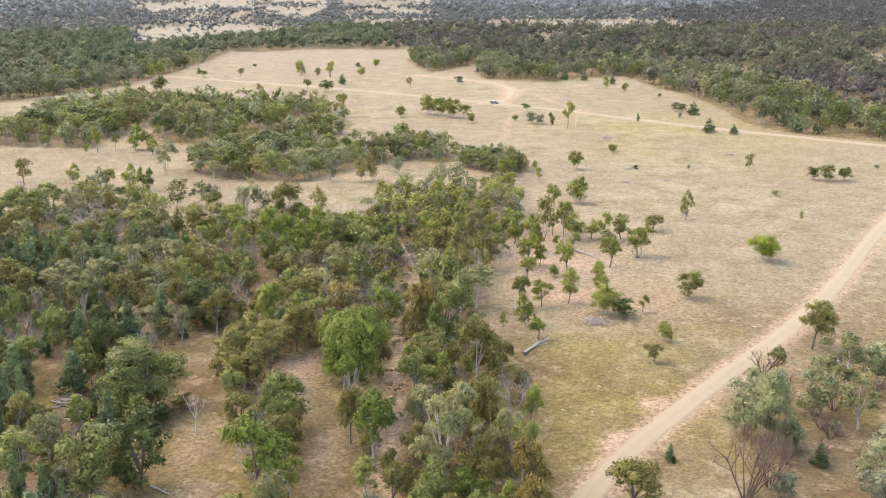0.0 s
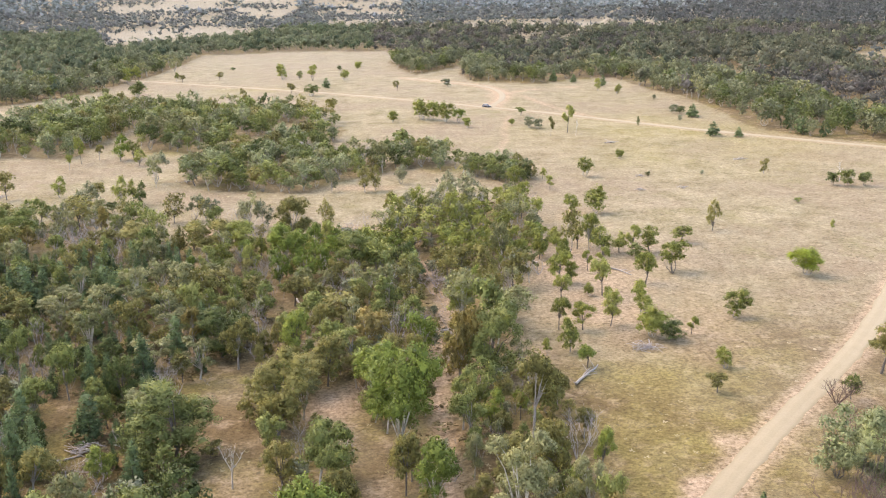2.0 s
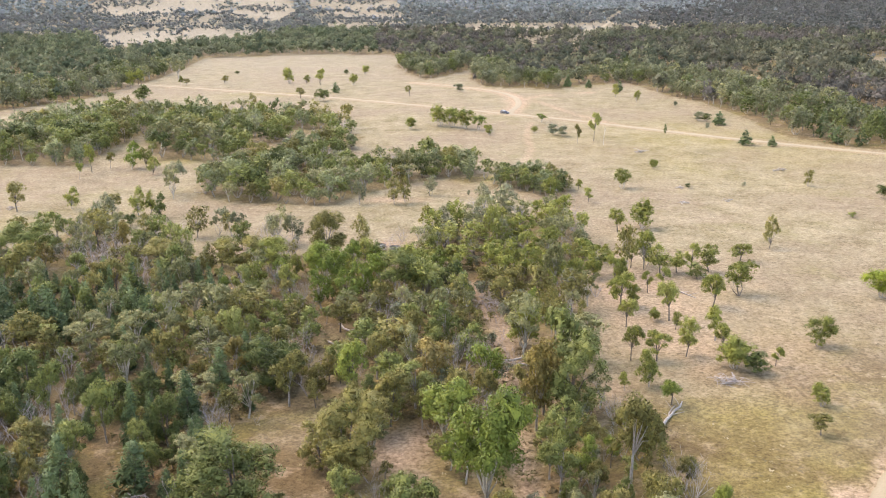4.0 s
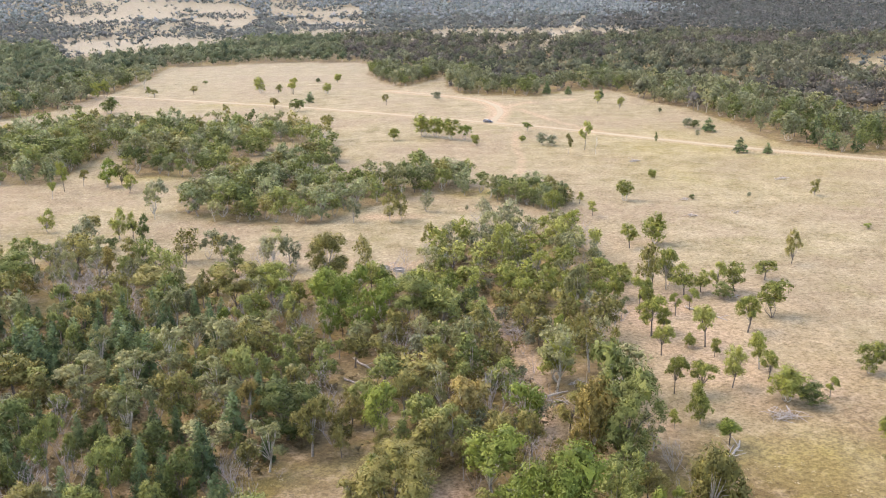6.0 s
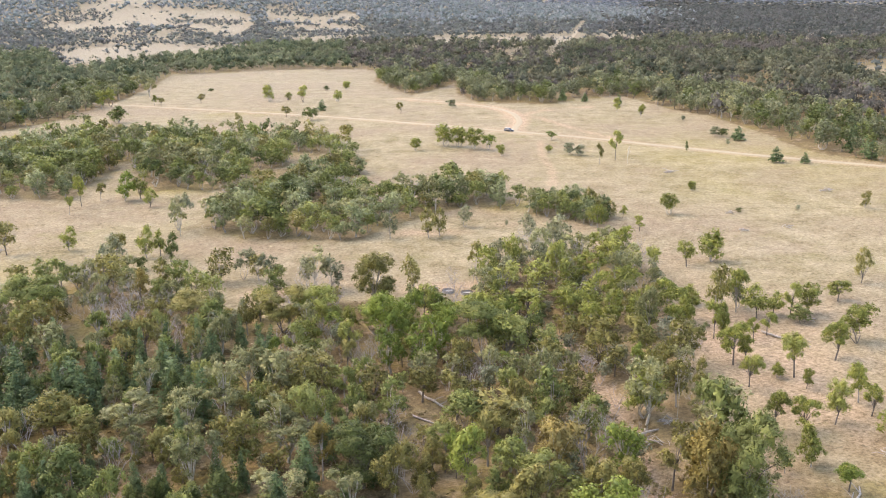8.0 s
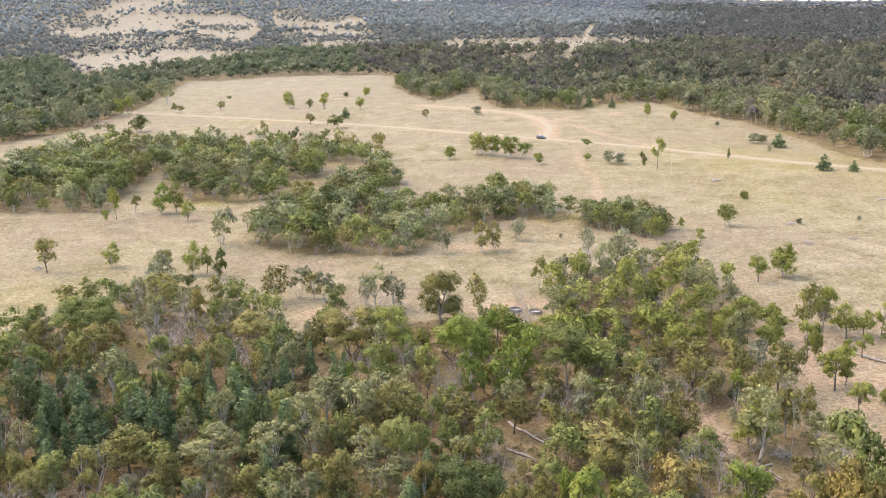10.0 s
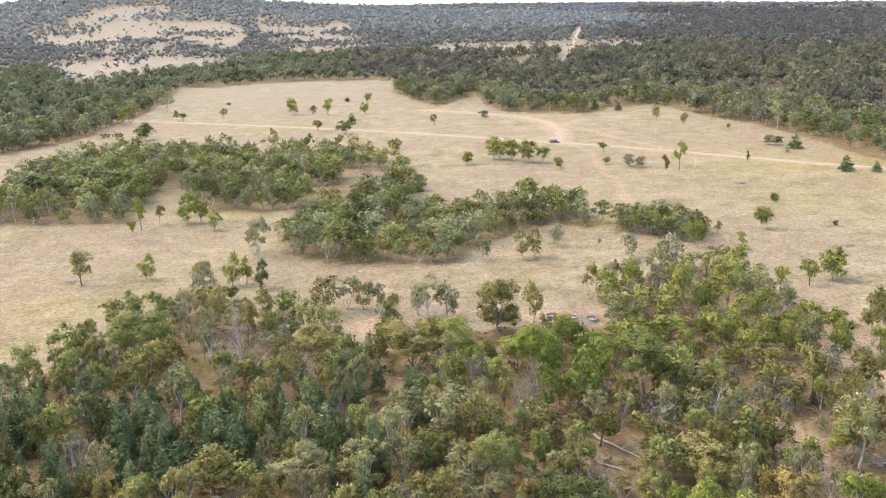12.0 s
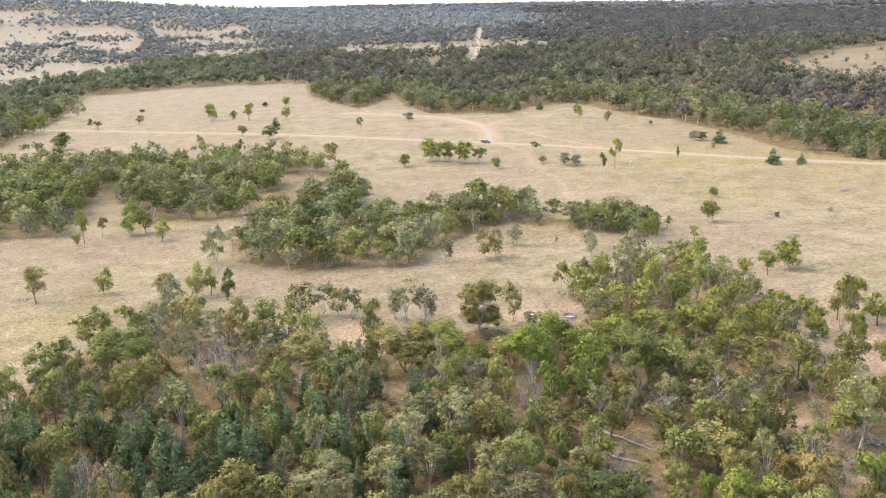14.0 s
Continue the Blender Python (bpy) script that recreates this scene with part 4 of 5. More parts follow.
def plant(kind, x, y, h, r, group, dice):
    """One tree: an empty at the foot of its trunk, with trunk and crown as parts."""
    dist = min(math.hypot(x + 88 * k / 8, y - 79 * k / 8) for k in range(9))
    detail = 1 if dist < 125 else 2 if dist < 195 else 3 if dist < 380 else 4
    if r > 4.6 and detail < 3 or kind == "w":
        detail = 0
    elif group == "woodland saplings":
        detail = 4
    elif "paddock " in group and "belt" not in group:
        detail = max(0, min(detail - 1, 2))
    name, label, category = SPECIES[kind]
    if group == "paddock belt" and kind in "gb":
        name = "river_gum_tree"
    elif group == "woodland saplings":
        name, label = {"o": "ironbark_sapling", "g": "gum_sapling", "s": "shrub", "t": "bare_sapling"}[kind], label.replace("tree", "sapling")
    elif group == "forest edge" and kind in "gboyu":
        name = {"g": "forest_gum_tree", "b": "forest_gum_tree", "o": "forest_ironbark_tree", "y": "forest_grey_gum_tree", "u": "forest_bushy_gum_tree"}[kind]
    tree = new(name)
    tree.empty_display_size = 0.5
    tree.matrix_world = pose(x, y, level(x, y) - 0.05, dice.uniform(-3, 3), dice.uniform(-3, 3), dice.uniform(0, 360)) @ Matrix.Diagonal((r / R0, r / R0, h / H0, 1))
    size = "tall " if h > 9.5 else "young " if h < 4.5 and kind in "gboyc" else ""
    tagged(tree, size + label + (" in open dry grass" if "paddock" in group else "") , category, group)
    v = dice.randrange(VARIANTS)
    PLANTED.append((x, y, r))
    if kind in "dt":
        form, shade = ("thicket", "red") if group == "roadside trees" else ("sprig", "grey") if group == "woodland saplings" else ("bush", "grey") if kind == "t" or r > 0.30 * h else ("dead", "pale")
        tree.scale = (r / 3.2, r / 3.2, h / (11.0 if form == "dead" else 8.0))
        stems = new("stem" if form == "sprig" else "trunk", WOOD[form, v, shade])
        stems.parent = tree
        if form == "sprig":
            tagged(stems, kind="stuff")
        return tree
    slim = r / h
    if kind == "c":
        form, shade = "cone", "dark"
        tree.scale = (r / 2.2, r / 2.2, 0.93 * h / H0)
    elif kind == "w":
        form, shade = "dome", "grey"
    elif kind == "s":
        form, shade = "shrub", "grey"
    elif kind == "u" and group == "roadside trees":
        form, shade = "upright", "dark"
    elif kind == "k" and h < 6 and r > 0.5 * h:
        form, shade = "shrub", "dark"
    elif kind in "kg" and slim > 0.42 and group != "creek woodland":
        form, shade = "dome" if group != "paddock belt" or dice.random() < 0.4 else "many", dice.choice(("grey", "pale"))
    elif kind in "ku" and group != "forest edge":
        form, shade = "full", "dark" if kind == "k" else "grey"
    elif kind == "y":
        form, shade = dice.choice(("open", "open", "spread")), "pale"
    elif slim > 0.5 and h > 6 and (h > 8.5 or dice.random() < 0.3):
        form, shade = "many", dice.choice(("grey", "dark"))
    elif group == "trees by the dam" and kind in "go":
        form, shade = dice.choice(("dome", "full", "full", "many")), "grey"
    elif group == "forest edge" and kind in "goku":
        form, shade = dice.choice(("full", "full", "dome", "many")), "dark"
    elif group == "paddock belt":
        form, shade = dice.choice(("full", "many", "many", "full")), dice.choice(("grey", "pale"))
    elif group == "paddock trees" and kind == "g" and slim > 0.36:
        form, shade = dice.choice(("full", "full", "many")), "dark"
    elif slim < 0.34:
        form, shade = dice.choice(("tall", "pole", "pole", "full")), dice.choice(("grey", "dark"))
    elif group == "paddock stand":
        form, shade = dice.choice(("pole", "tall", "tall", "spread")), "dark"
    elif kind == "b":
        form, shade = dice.choice(("full", "full", "spread")), "pale"
    else:
        form, shade = dice.choice(("spread", "pole", "tall", "full")), {"g": "grey", "b": "pale", "o": "dark", "x": "pale"}[kind]
    trunk = new("trunk", WOOD[form, v, shade, detail < 3])
    trunk.parent = tree
    crown = new("crown", CROWN[form, v, detail])
    crown.parent = tree
    crown.material_slots[0].link = "OBJECT"
    crown.material_slots[0].material = LEAF["r" if kind == "u" and group == "paddock belt" or group == "roadside trees" and kind in "gu" else "e" if group == "forest edge" and kind in "gbuo" else "u" if group == "trees by the dam" and kind == "g" else "l" if kind in "go" and (group == "paddock stand" or group == "paddock trees" and kind == "g" or group == "creek woodland" and y > 225 and x > -50) else kind]
    return tree


def plant_list(rows, group, seed):
    dice = random.Random(seed)
    for kind, x, y, h, r in rows:
        plant(kind, x, y, h * 1.03, r * (1.06 if group == "paddock stand" else 1.0), group, dice)


def fill(poly, holes, gap, kinds, heights, slim, group, seed, tries, keep=None):
    """Trees at random in a wood, none closer than gap times their crown radii, none in its glades."""
    dice = random.Random(seed)
    xs, ys = [p[0] for p in poly], [p[1] for p in poly]
    for k in range(tries):
        x, y = dice.uniform(min(xs), max(xs)), dice.uniform(min(ys), max(ys))
        h = dice.uniform(*heights) * dice.uniform(0.85, 1.15)
        r = h * dice.uniform(*slim)
        kind = kinds(x, y, dice)
        if kind == "c":
            r *= 0.44
            h *= dice.uniform(0.75, 1.15)
        if not inside(poly, [x], [y])[0] or any(inside(g, [x], [y])[0] for g in holes) or (keep and not keep(x, y)):
            continue
        if any((x - a) ** 2 + (y - b) ** 2 < (gap * (r + c)) ** 2 for a, b, c in PLANTED):
            continue
        plant(kind, x, y, h, r, group, dice)


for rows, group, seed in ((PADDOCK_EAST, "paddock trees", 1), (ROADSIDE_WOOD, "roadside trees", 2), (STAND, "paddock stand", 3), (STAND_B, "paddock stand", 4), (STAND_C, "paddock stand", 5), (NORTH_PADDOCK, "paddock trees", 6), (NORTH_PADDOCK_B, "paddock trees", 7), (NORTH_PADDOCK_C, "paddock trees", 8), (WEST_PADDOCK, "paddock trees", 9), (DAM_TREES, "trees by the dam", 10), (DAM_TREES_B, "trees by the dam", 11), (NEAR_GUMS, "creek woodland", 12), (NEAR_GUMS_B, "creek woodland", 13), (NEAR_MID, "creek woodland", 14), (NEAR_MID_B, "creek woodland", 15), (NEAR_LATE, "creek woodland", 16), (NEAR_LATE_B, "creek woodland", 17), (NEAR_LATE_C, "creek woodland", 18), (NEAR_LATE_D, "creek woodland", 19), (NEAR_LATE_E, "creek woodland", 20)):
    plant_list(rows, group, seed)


# low growth round the old tree beside the western glade, dark for undergrowth and shaded ground
plant_list([("k", -45.6, 137.5, 3.6, 2.3), ("k", -38.6, 138.0, 3.2, 2.1), ("k", -42.0, 134.5, 2.8, 2.0), ("k", -47.5, 142.5, 4.2, 2.6), ("o", -37.0, 143.0, 2.6, 1.8), ("t", -50.5, 133.0, 4.2, 2.4), ("t", -47.0, 129.5, 3.6, 2.2), ("k", -51.5, 127.5, 3.4, 2.0), ("t", -54.0, 136.0, 4.5, 2.4), ("o", -44.5, 126.5, 2.4, 1.8)], "creek woodland", 21)


def near_kinds(x, y, dice):
    """Cypress pines to the west, bright gums round the middle, olive and grey gums elsewhere."""
    u = dice.random()
    # cypress and dark trees, more of them to stand for deep shade
    if x < -42 and y < 190 and u < 0.44:
        return "c" if u < 0.30 else "k"
    if x < -55 and y < 240:
        return "c" if u < 0.22 else "y" if u < 0.46 else "g" if u < 0.68 else "k" if u < 0.74 else "o" if u < 0.86 else "t" if u < 0.97 else "d"
    if x > -50 and 180 < y < 236 and u < 0.20:
        return "t"
    # extra dark kind at the front, its leaf colour in place of shade
    if y < 165 and x < -20 and u < 0.14:
        return "k"
    # paler kinds at the back, their leaf colour in place of haze
    if y > 245 and u < 0.3:
        return dice.choice("yut")
    if y > 215 and x > -45:
        return "b" if u < 0.18 else "g" if u < 0.46 else "o" if u < 0.74 else "t" if u < 0.92 else "y"
    return "o" if u < 0.38 else "g" if u < 0.60 else "y" if u < 0.74 else "b" if u < 0.79 else "x" if u < 0.82 else "t" if u < 0.95 else "d"


def belt_kinds(x, y, dice):
    u = dice.random()
    return "g" if u < 0.36 else "u" if u < 0.58 else "o" if u < 0.68 else "y" if u < 0.80 else "k" if u < 0.94 else "t"


def in_sight(x, y):
    """The western part of the wood lies outside the flight's view."""
    return x > -70 - 0.6 * (y - 110) and x > -132 and noise.noise((x * 0.05, y * 0.05, 2.5)) > -0.5


fill(NEAR_FOREST, GLADES, 0.76, near_kinds, (5.5, 9.8), (0.26, 0.42), "creek woodland", 31, 6500, in_sight)
fill(BELT, [], 0.56, belt_kinds, (5.0, 11.0), (0.36, 0.56), "paddock belt", 32, 4200, lambda x, y: x > -178 and noise.noise((x * 0.03, y * 0.03, 2.5)) > -0.42)
fill(BELT_EAST, [], 0.48, belt_kinds, (5.0, 7.5), (0.36, 0.5), "paddock belt", 33, 500)


def small_kinds(x, y, dice):
    u = dice.random()
    return "o" if u < 0.26 else "g" if u < 0.46 else "s" if u < 0.62 else "t"


fill(NEAR_FOREST, GLADES, 0.36, small_kinds, (2.0, 5.5), (0.34, 0.5), "woodland saplings", 37, 2400, in_sight)


def edge_kinds(x, y, dice):
    u = dice.random()
    if x > 130 and y < 475:
        return "c" if u < 0.12 else "k" if u < 0.42 else "g" if u < 0.75 else "u"
    return "g" if u < 0.30 else "u" if u < 0.62 else "y" if u < 0.72 else "k" if u < 0.92 else "o"


def roadside_kinds(x, y, dice):
    u = dice.random()
    return "y" if u < 0.15 else "t" if u < 0.6 else "s"


fill(GLADES[7], [], 0.42, lambda x, y, dice: dice.choice("ttso"), (2.0, 5.0), (0.35, 0.5), "woodland saplings", 39, 70)
fill(GLADES[2], [], 0.42, lambda x, y, dice: dice.choice("tso"), (1.5, 3.5), (0.35, 0.5), "woodland saplings", 40, 30)
fill(ROADSIDE, [], 0.55, roadside_kinds, (2.5, 7.0), (0.4, 0.55), "roadside trees", 38, 110)
fill(EDGE_EAST, [], 0.60, edge_kinds, (7.0, 11.5), (0.36, 0.50), "forest edge", 34, 1700)
fill(EDGE_NORTH, [], 0.58, edge_kinds, (6.5, 11.0), (0.36, 0.50), "forest edge", 35, 700)
fill(EDGE_WEST, [], 0.60, edge_kinds, (7.0, 11.5), (0.36, 0.50), "forest edge", 36, 700)

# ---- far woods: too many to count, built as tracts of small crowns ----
def crown_lumps(seed, lumps, sprays):
    """A small crown about 1 high and 1 wide: leaf sprays on a few rounded lumps; a single lump has a plain core."""
    r = np.random.RandomState(seed)
    v, f, clumps, normals = [], [], [], []
    for k in range(lumps):
        a, q = 2.4 * k + r.rand(), 0.30 * math.sqrt((k + 0.5) / lumps) * (lumps > 1)
        c = np.array((q * math.cos(a), q * math.sin(a), 0.62 + r.uniform(-0.22, 0.22) - q * 0.4))
        s = (0.40 if lumps == 1 else 0.52 / math.sqrt(lumps)) * r.uniform(0.8, 1.2)
        clumps.append((*c, s))
        if k == 0:
            c, s = (c, s * 0.85) if lumps == 1 else (np.array((0, 0, 0.55)), 0.26)
            for p in ((1, 0, 0), (0, 1, 0), (-1, 0, 0), (0, -1, 0), (0, 0, 1), (0, 0, -0.9)):
                v.append(tuple(c + np.array(p) * s * r.uniform(0.65, 0.9)))
                normals.append(p)
            f += [(m, (m + 1) % 4, 4) for m in range(4)] + [((m + 1) % 4, m, 5) for m in range(4)]
    size = 0.60 / math.sqrt(sprays + 8)
    for k in range(sprays):
        cx, cy, cz, s = clumps[r.randint(lumps)]
        d = r.normal(size=3) + (0, 0, 0.35)
        d /= np.linalg.norm(d)
        p = np.array((cx, cy, cz)) + d * s * r.uniform(0.6, 1.12) * np.array((1, 1, 0.9))
        n = d * 0.7 + r.normal(size=3) * 0.5
        a = np.cross(n, r.normal(size=3))
        a /= np.linalg.norm(a)
        b = np.cross(n / np.linalg.norm(n), a)
        w = size * r.uniform(0.7, 1.3)
        base = len(v)
        v += [tuple(p - a * w + b * w * 0.75), tuple(p - a * w - b * w * 0.75), tuple(p + a * w)]
        bend = d * 0.65 + (p - (0, 0, 0.5)) * 0.5 + n * 0.3
        f.append((base, base + 1, base + 2) if np.dot(np.cross(a, b), bend) > 0 else (base, base + 2, base + 1))
        normals += [tuple(bend / np.linalg.norm(bend))] * 3
    return np.array(v), np.array(f), np.array(normals)


def scatter(x0, x1, y0, y1, gap, seed):
    r = np.random.RandomState(seed)
    xs, ys = np.meshgrid(np.arange(x0, x1, gap), np.arange(y0, y1, gap))
    return xs.ravel() + r.uniform(-0.5, 0.5, xs.size) * gap, ys.ravel() + r.uniform(-0.5, 0.5, ys.size) * gap


def in_view(x, y, margin=4):
    """The fan of land that the flight looks over."""
    b = np.degrees(np.arctan2(x + 45, y - 40))
    return (b > -25 - margin) & (b < 40 + margin)


def build_tract(name, label, x, y, height, width, mat, seed, lumps, sprays, trunks=False):
    r = np.random.RandomState(seed)
    shapes = [crown_lumps(seed * 10 + k, lumps, sprays) for k in range(6)]
    pick = r.randint(0, 6, len(x))
    vs, fs, ns, tones, base = [], [], [], [], 0
    land = np.array([ground(a, b) for a, b in zip(x, y)])
    for k, (v, f, bent) in enumerate(shapes):
        m = np.nonzero(pick == k)[0]
        if not len(m):
            continue
        a = r.uniform(0, math.tau, len(m))
        w = width * r.uniform(0.55, 1.45, len(m))
        h = height * (0.45 + 0.5 * w / width) * r.uniform(0.65, 1.35, len(m))
        px = (v[None, :, 0] * np.cos(a)[:, None] - v[None, :, 1] * np.sin(a)[:, None]) * w[:, None] + x[m][:, None]
        py = (v[None, :, 0] * np.sin(a)[:, None] + v[None, :, 1] * np.cos(a)[:, None]) * w[:, None] + y[m][:, None]
        pz = v[None, :, 2] * h[:, None] + land[m][:, None]
        vs.append(np.stack([px, py, pz], 2).reshape(-1, 3))
        nx = bent[None, :, 0] * np.cos(a)[:, None] - bent[None, :, 1] * np.sin(a)[:, None]
        ny = bent[None, :, 0] * np.sin(a)[:, None] + bent[None, :, 1] * np.cos(a)[:, None]
        ns.append(np.stack([nx, ny, np.repeat(bent[None, :, 2], len(m), 0)], 2).reshape(-1, 3))
        fs.append((f[None] + (np.arange(len(m)) * len(v))[:, None, None] + base).reshape(-1, 3))
        tones.append(np.repeat(np.clip(r.normal(0.45, 0.30, len(m)), 0, 1), len(v)))
        base += len(m) * len(v)
    me = mesh_of(name, np.concatenate(vs), np.concatenate(fs), mat, True, np.concatenate(ns), tone=np.concatenate(tones))
    if trunks:
        n = len(x)
        t = np.array([(0.14, 0, 0), (-0.07, 0.12, 0), (-0.07, -0.12, 0)])
        low = np.stack([x, y, land - 0.2], 1)[:, None] + t[None]
        high = np.stack([x, y, land + height * 0.5], 1)[:, None] + t[None] * 0.7
        tv = np.concatenate([low, high], 1).reshape(-1, 3)
        q = np.array([(0, 1, 4, 3), (1, 2, 5, 4), (2, 0, 3, 5)])
        stems = mesh_of("trunks", tv, (q[None] + (np.arange(n) * 6)[:, None, None]).reshape(-1, 4), BARK_GREY)
    top = tagged(new(name, me), label, "forest", kind="stuff")
    if trunks:
        new("trunks", stems).parent = top
        tagged(bpy.data.objects["trunks"], kind="stuff")
    return top


def grassed(f, x, y):
    """In a field or in the strip before it, kept treeless so that the camera sees the field."""
    g = inside(f, x, y) | inside(f, x * 1.07, y * 1.07)
    if f in HILL_FIELDS:
        g |= inside(f, x * 1.13, y * 1.13)
    k = np.nonzero(g)[0]
    g[k] = [noise.noise((a * 0.009, b * 0.006, 6.0)) + 0.5 * noise.noise((a * 0.03, b * 0.02, 8.0)) > -0.42 or b < 1000 for a, b in zip(x[k], y[k])] if f in HILL_FIELDS else True
    return g


def wooded(x, y):
    w = ~inside(PADDOCK, x, y) & in_view(x, y) & ~inside(EDGE_EAST, x, y) & ~inside(EDGE_NORTH, x, y) & ~inside(EDGE_WEST, x, y)
    w &= distance_to(smooth_line(FAR_TRACK, 6), x, y) > 5
    for f in HILL_FIELDS + OPEN_FIELDS:
        w &= ~grassed(f, x, y)
    return w & (distance_to(smooth_line(CUT_ROAD, 8), x, y) > 7.5)


def thinned(x, y, scale, low, seed):
    """Uneven density: gaps where a slow noise is low."""
    return np.array([noise.noise((a * scale, b * scale, seed)) > low for a, b in zip(x, y)])


# edge and first kilometre
x, y = scatter(-600, 900, 330, 1250, 9.0, 1)
d = np.hypot(x + 45, y - 60)
m = wooded(x, y) & (d < 1150) & (d > 470)
x, y = x[m], y[m]
m = thinned(x, y, 0.012, -0.42, 3.0)
x, y = x[m], y[m]
east = x > -20
grey = np.array([noise.noise((a * 0.006, b * 0.009, 9.0)) for a, b in zip(x, y)]) + np.random.RandomState(5).normal(0, 0.22, len(x)) > 0.10
build_tract("eastern_forest", "dense olive-green eucalyptus forest beyond the paddock", x[east & ~grey], y[east & ~grey], 10.5, 10.5, WOODS_NEAR, 1, 7, 80, True)
build_tract("grey_forest", "grey-olive patches of dry eucalyptus forest", x[east & grey], y[east & grey], 9.5, 10.0, WOODS_GREY, 2, 7, 80, True)
build_tract("western_wood", "green eucalyptus wood along the paddock's western edge", x[~east], y[~east], 10.5, 10.5, WOODS_WEST, 3, 7, 70, True)
# second kilometre and the hills
x, y = scatter(-1300, 2300, 900, 2600, 12.4, 2)
d = np.hypot(x + 45, y - 60)
m = wooded(x, y) & (d >= 1150) & (d < 2500)
x, y = x[m], y[m]
# beyond 1750 m the hazier leaf colour, except in the cloud-darkened east
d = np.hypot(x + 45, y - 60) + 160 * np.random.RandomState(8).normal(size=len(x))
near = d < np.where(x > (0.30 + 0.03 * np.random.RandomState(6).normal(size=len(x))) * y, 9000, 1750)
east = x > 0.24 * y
build_tract("distant_forest", "forest covering the far plain, blue-green for haze and darkened for cloud shadow", x[near & east], y[near & east], 10.0, 12, WOODS_FAR, 4, 4, 16)
build_tract("midland_forest", "forest round the hillside fields, leaf colour greyed for haze", x[near & ~east], y[near & ~east], 10.0, 12, WOODS_MID, 12, 4, 16)
build_tract("hill_forest", "forest over the far hills, leaf colour paled blue-green for haze", x[~near], y[~near], 10.0, 13, WOODS_HILL, 9, 1, 6)
# to the horizon
x, y = scatter(-2600, 4200, 1900, 4800, 25.0, 3)
d = np.hypot(x + 45, y - 60)
m = wooded(x, y) & (d >= 2500) & (d < 4850)
x, y = x[m], y[m]
# eastern part in the cloud-darkened colour, the rest in the haziest
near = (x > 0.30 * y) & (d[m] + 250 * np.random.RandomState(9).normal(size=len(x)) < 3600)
build_tract("plain_forest", "forest on the far eastern plain, grey-green darkened for cloud shadow", x[near], y[near], 9, 24, WOODS_FAR, 11, 1, 6)
build_tract("horizon_forest", "forest at the horizon, leaf colour turned blue-grey for haze", x[~near], y[~near], 8, 26, WOODS_HORIZON, 5, 1, 3)
# lone trees on the hill fields
pts = []
for k, f in enumerate(HILL_FIELDS + OPEN_FIELDS):
    xs, ys = [p[0] for p in f], [p[1] for p in f]
    x, y = scatter(min(xs), max(xs), min(ys) * 0.82, max(ys), 11 if k < 5 else 30, 20 + k)
    m = grassed(f, x, y) & in_view(x, y)
    x, y = x[m], y[m]
    # trees in drifts along the slope, and a few alone
    m = np.array([noise.noise((a * 0.007, b * 0.0045, 2.0)) + 0.35 * noise.noise((a * 0.03, b * 0.03, 4.0)) > 0.15 for a, b in zip(x, y)]) | (np.random.RandomState(60 + k).rand(len(x)) < (0.05 if k < 5 else 0.4))
    pts.append(np.stack([x[m], y[m]], 1))
pts = np.concatenate(pts)
build_tract("field_trees", "scattered trees on the pale hillside fields", pts[:, 0], pts[:, 1], 7.5, 8.0, WOODS_MID, 6, 4, 18)

# dry scrub and fallen twigs on the floor of the near woods
x, y = scatter(-132, 30, 100, 300, 2.8, 40)
m = inside(NEAR_FOREST, x, y) & (x > -70 - 0.6 * (y - 110))
for g in GLADES[:2] + GLADES[3:7]:
    m &= ~inside(g, x, y)
x, y = x[m], y[m]
m = thinned(x, y, 0.07, -0.1, 5.0)
build_tract("undergrowth", "dry brown scrub and tussocks under the trees", x[m], y[m], 0.95, 1.9, SCRUB, 7, 4, 26)

# grass tussocks of the paddock and the glades
def build_tussocks(seed):
    r = np.random.RandomState(seed)
    x, y = scatter(-150, 130, 104, 400, 2.4, seed)
    m = in_view(x, y, 8) & (r.rand(len(x)) < np.clip(1.5 - y / 330, 0.3, 1)) & (x > -75 - 0.6 * (y - 110))
    m &= distance_to(smooth_line(NEAR_ROAD, 2), x, y) > 2.6
    x, y = x[m], y[m]
    m = np.array([noise.noise((a * 0.09, b * 0.09, 12.0)) + 0.6 * noise.noise((a * 0.35, b * 0.35, 2.0)) > 0.14 for a, b in zip(x, y)])
    x, y = x[m], y[m]
    n = len(x)
    z = np.array([level(a, b) for a, b in zip(x, y)])
    size = r.uniform(0.18, 0.55, n)
    v = np.zeros((n, 4, 3, 3))
    for k in range(4):
        a = math.tau * k / 4 + r.uniform(0, 1.5, n)
        dx, dy = np.cos(a) * size, np.sin(a) * size
        v[:, k, 0] = np.stack([x - dy * 0.5, y + dx * 0.5, z - 0.04], 1)
        v[:, k, 1] = np.stack([x + dy * 0.5, y - dx * 0.5, z - 0.04], 1)
        v[:, k, 2] = np.stack([x + dx, y + dy, z + size * r.uniform(0.12, 0.4, n)], 1)
    tone = np.repeat(r.rand(n), 12)
    me = mesh_of("grass_tussocks", v.reshape(-1, 3), np.arange(n * 12).reshape(-1, 3), TUSSOCK, False, tone=tone)
    tagged(new("grass_tussocks", me), "dry yellow-brown grass tussocks scattered over the paddock", "grass", kind="stuff")


build_tussocks(77)

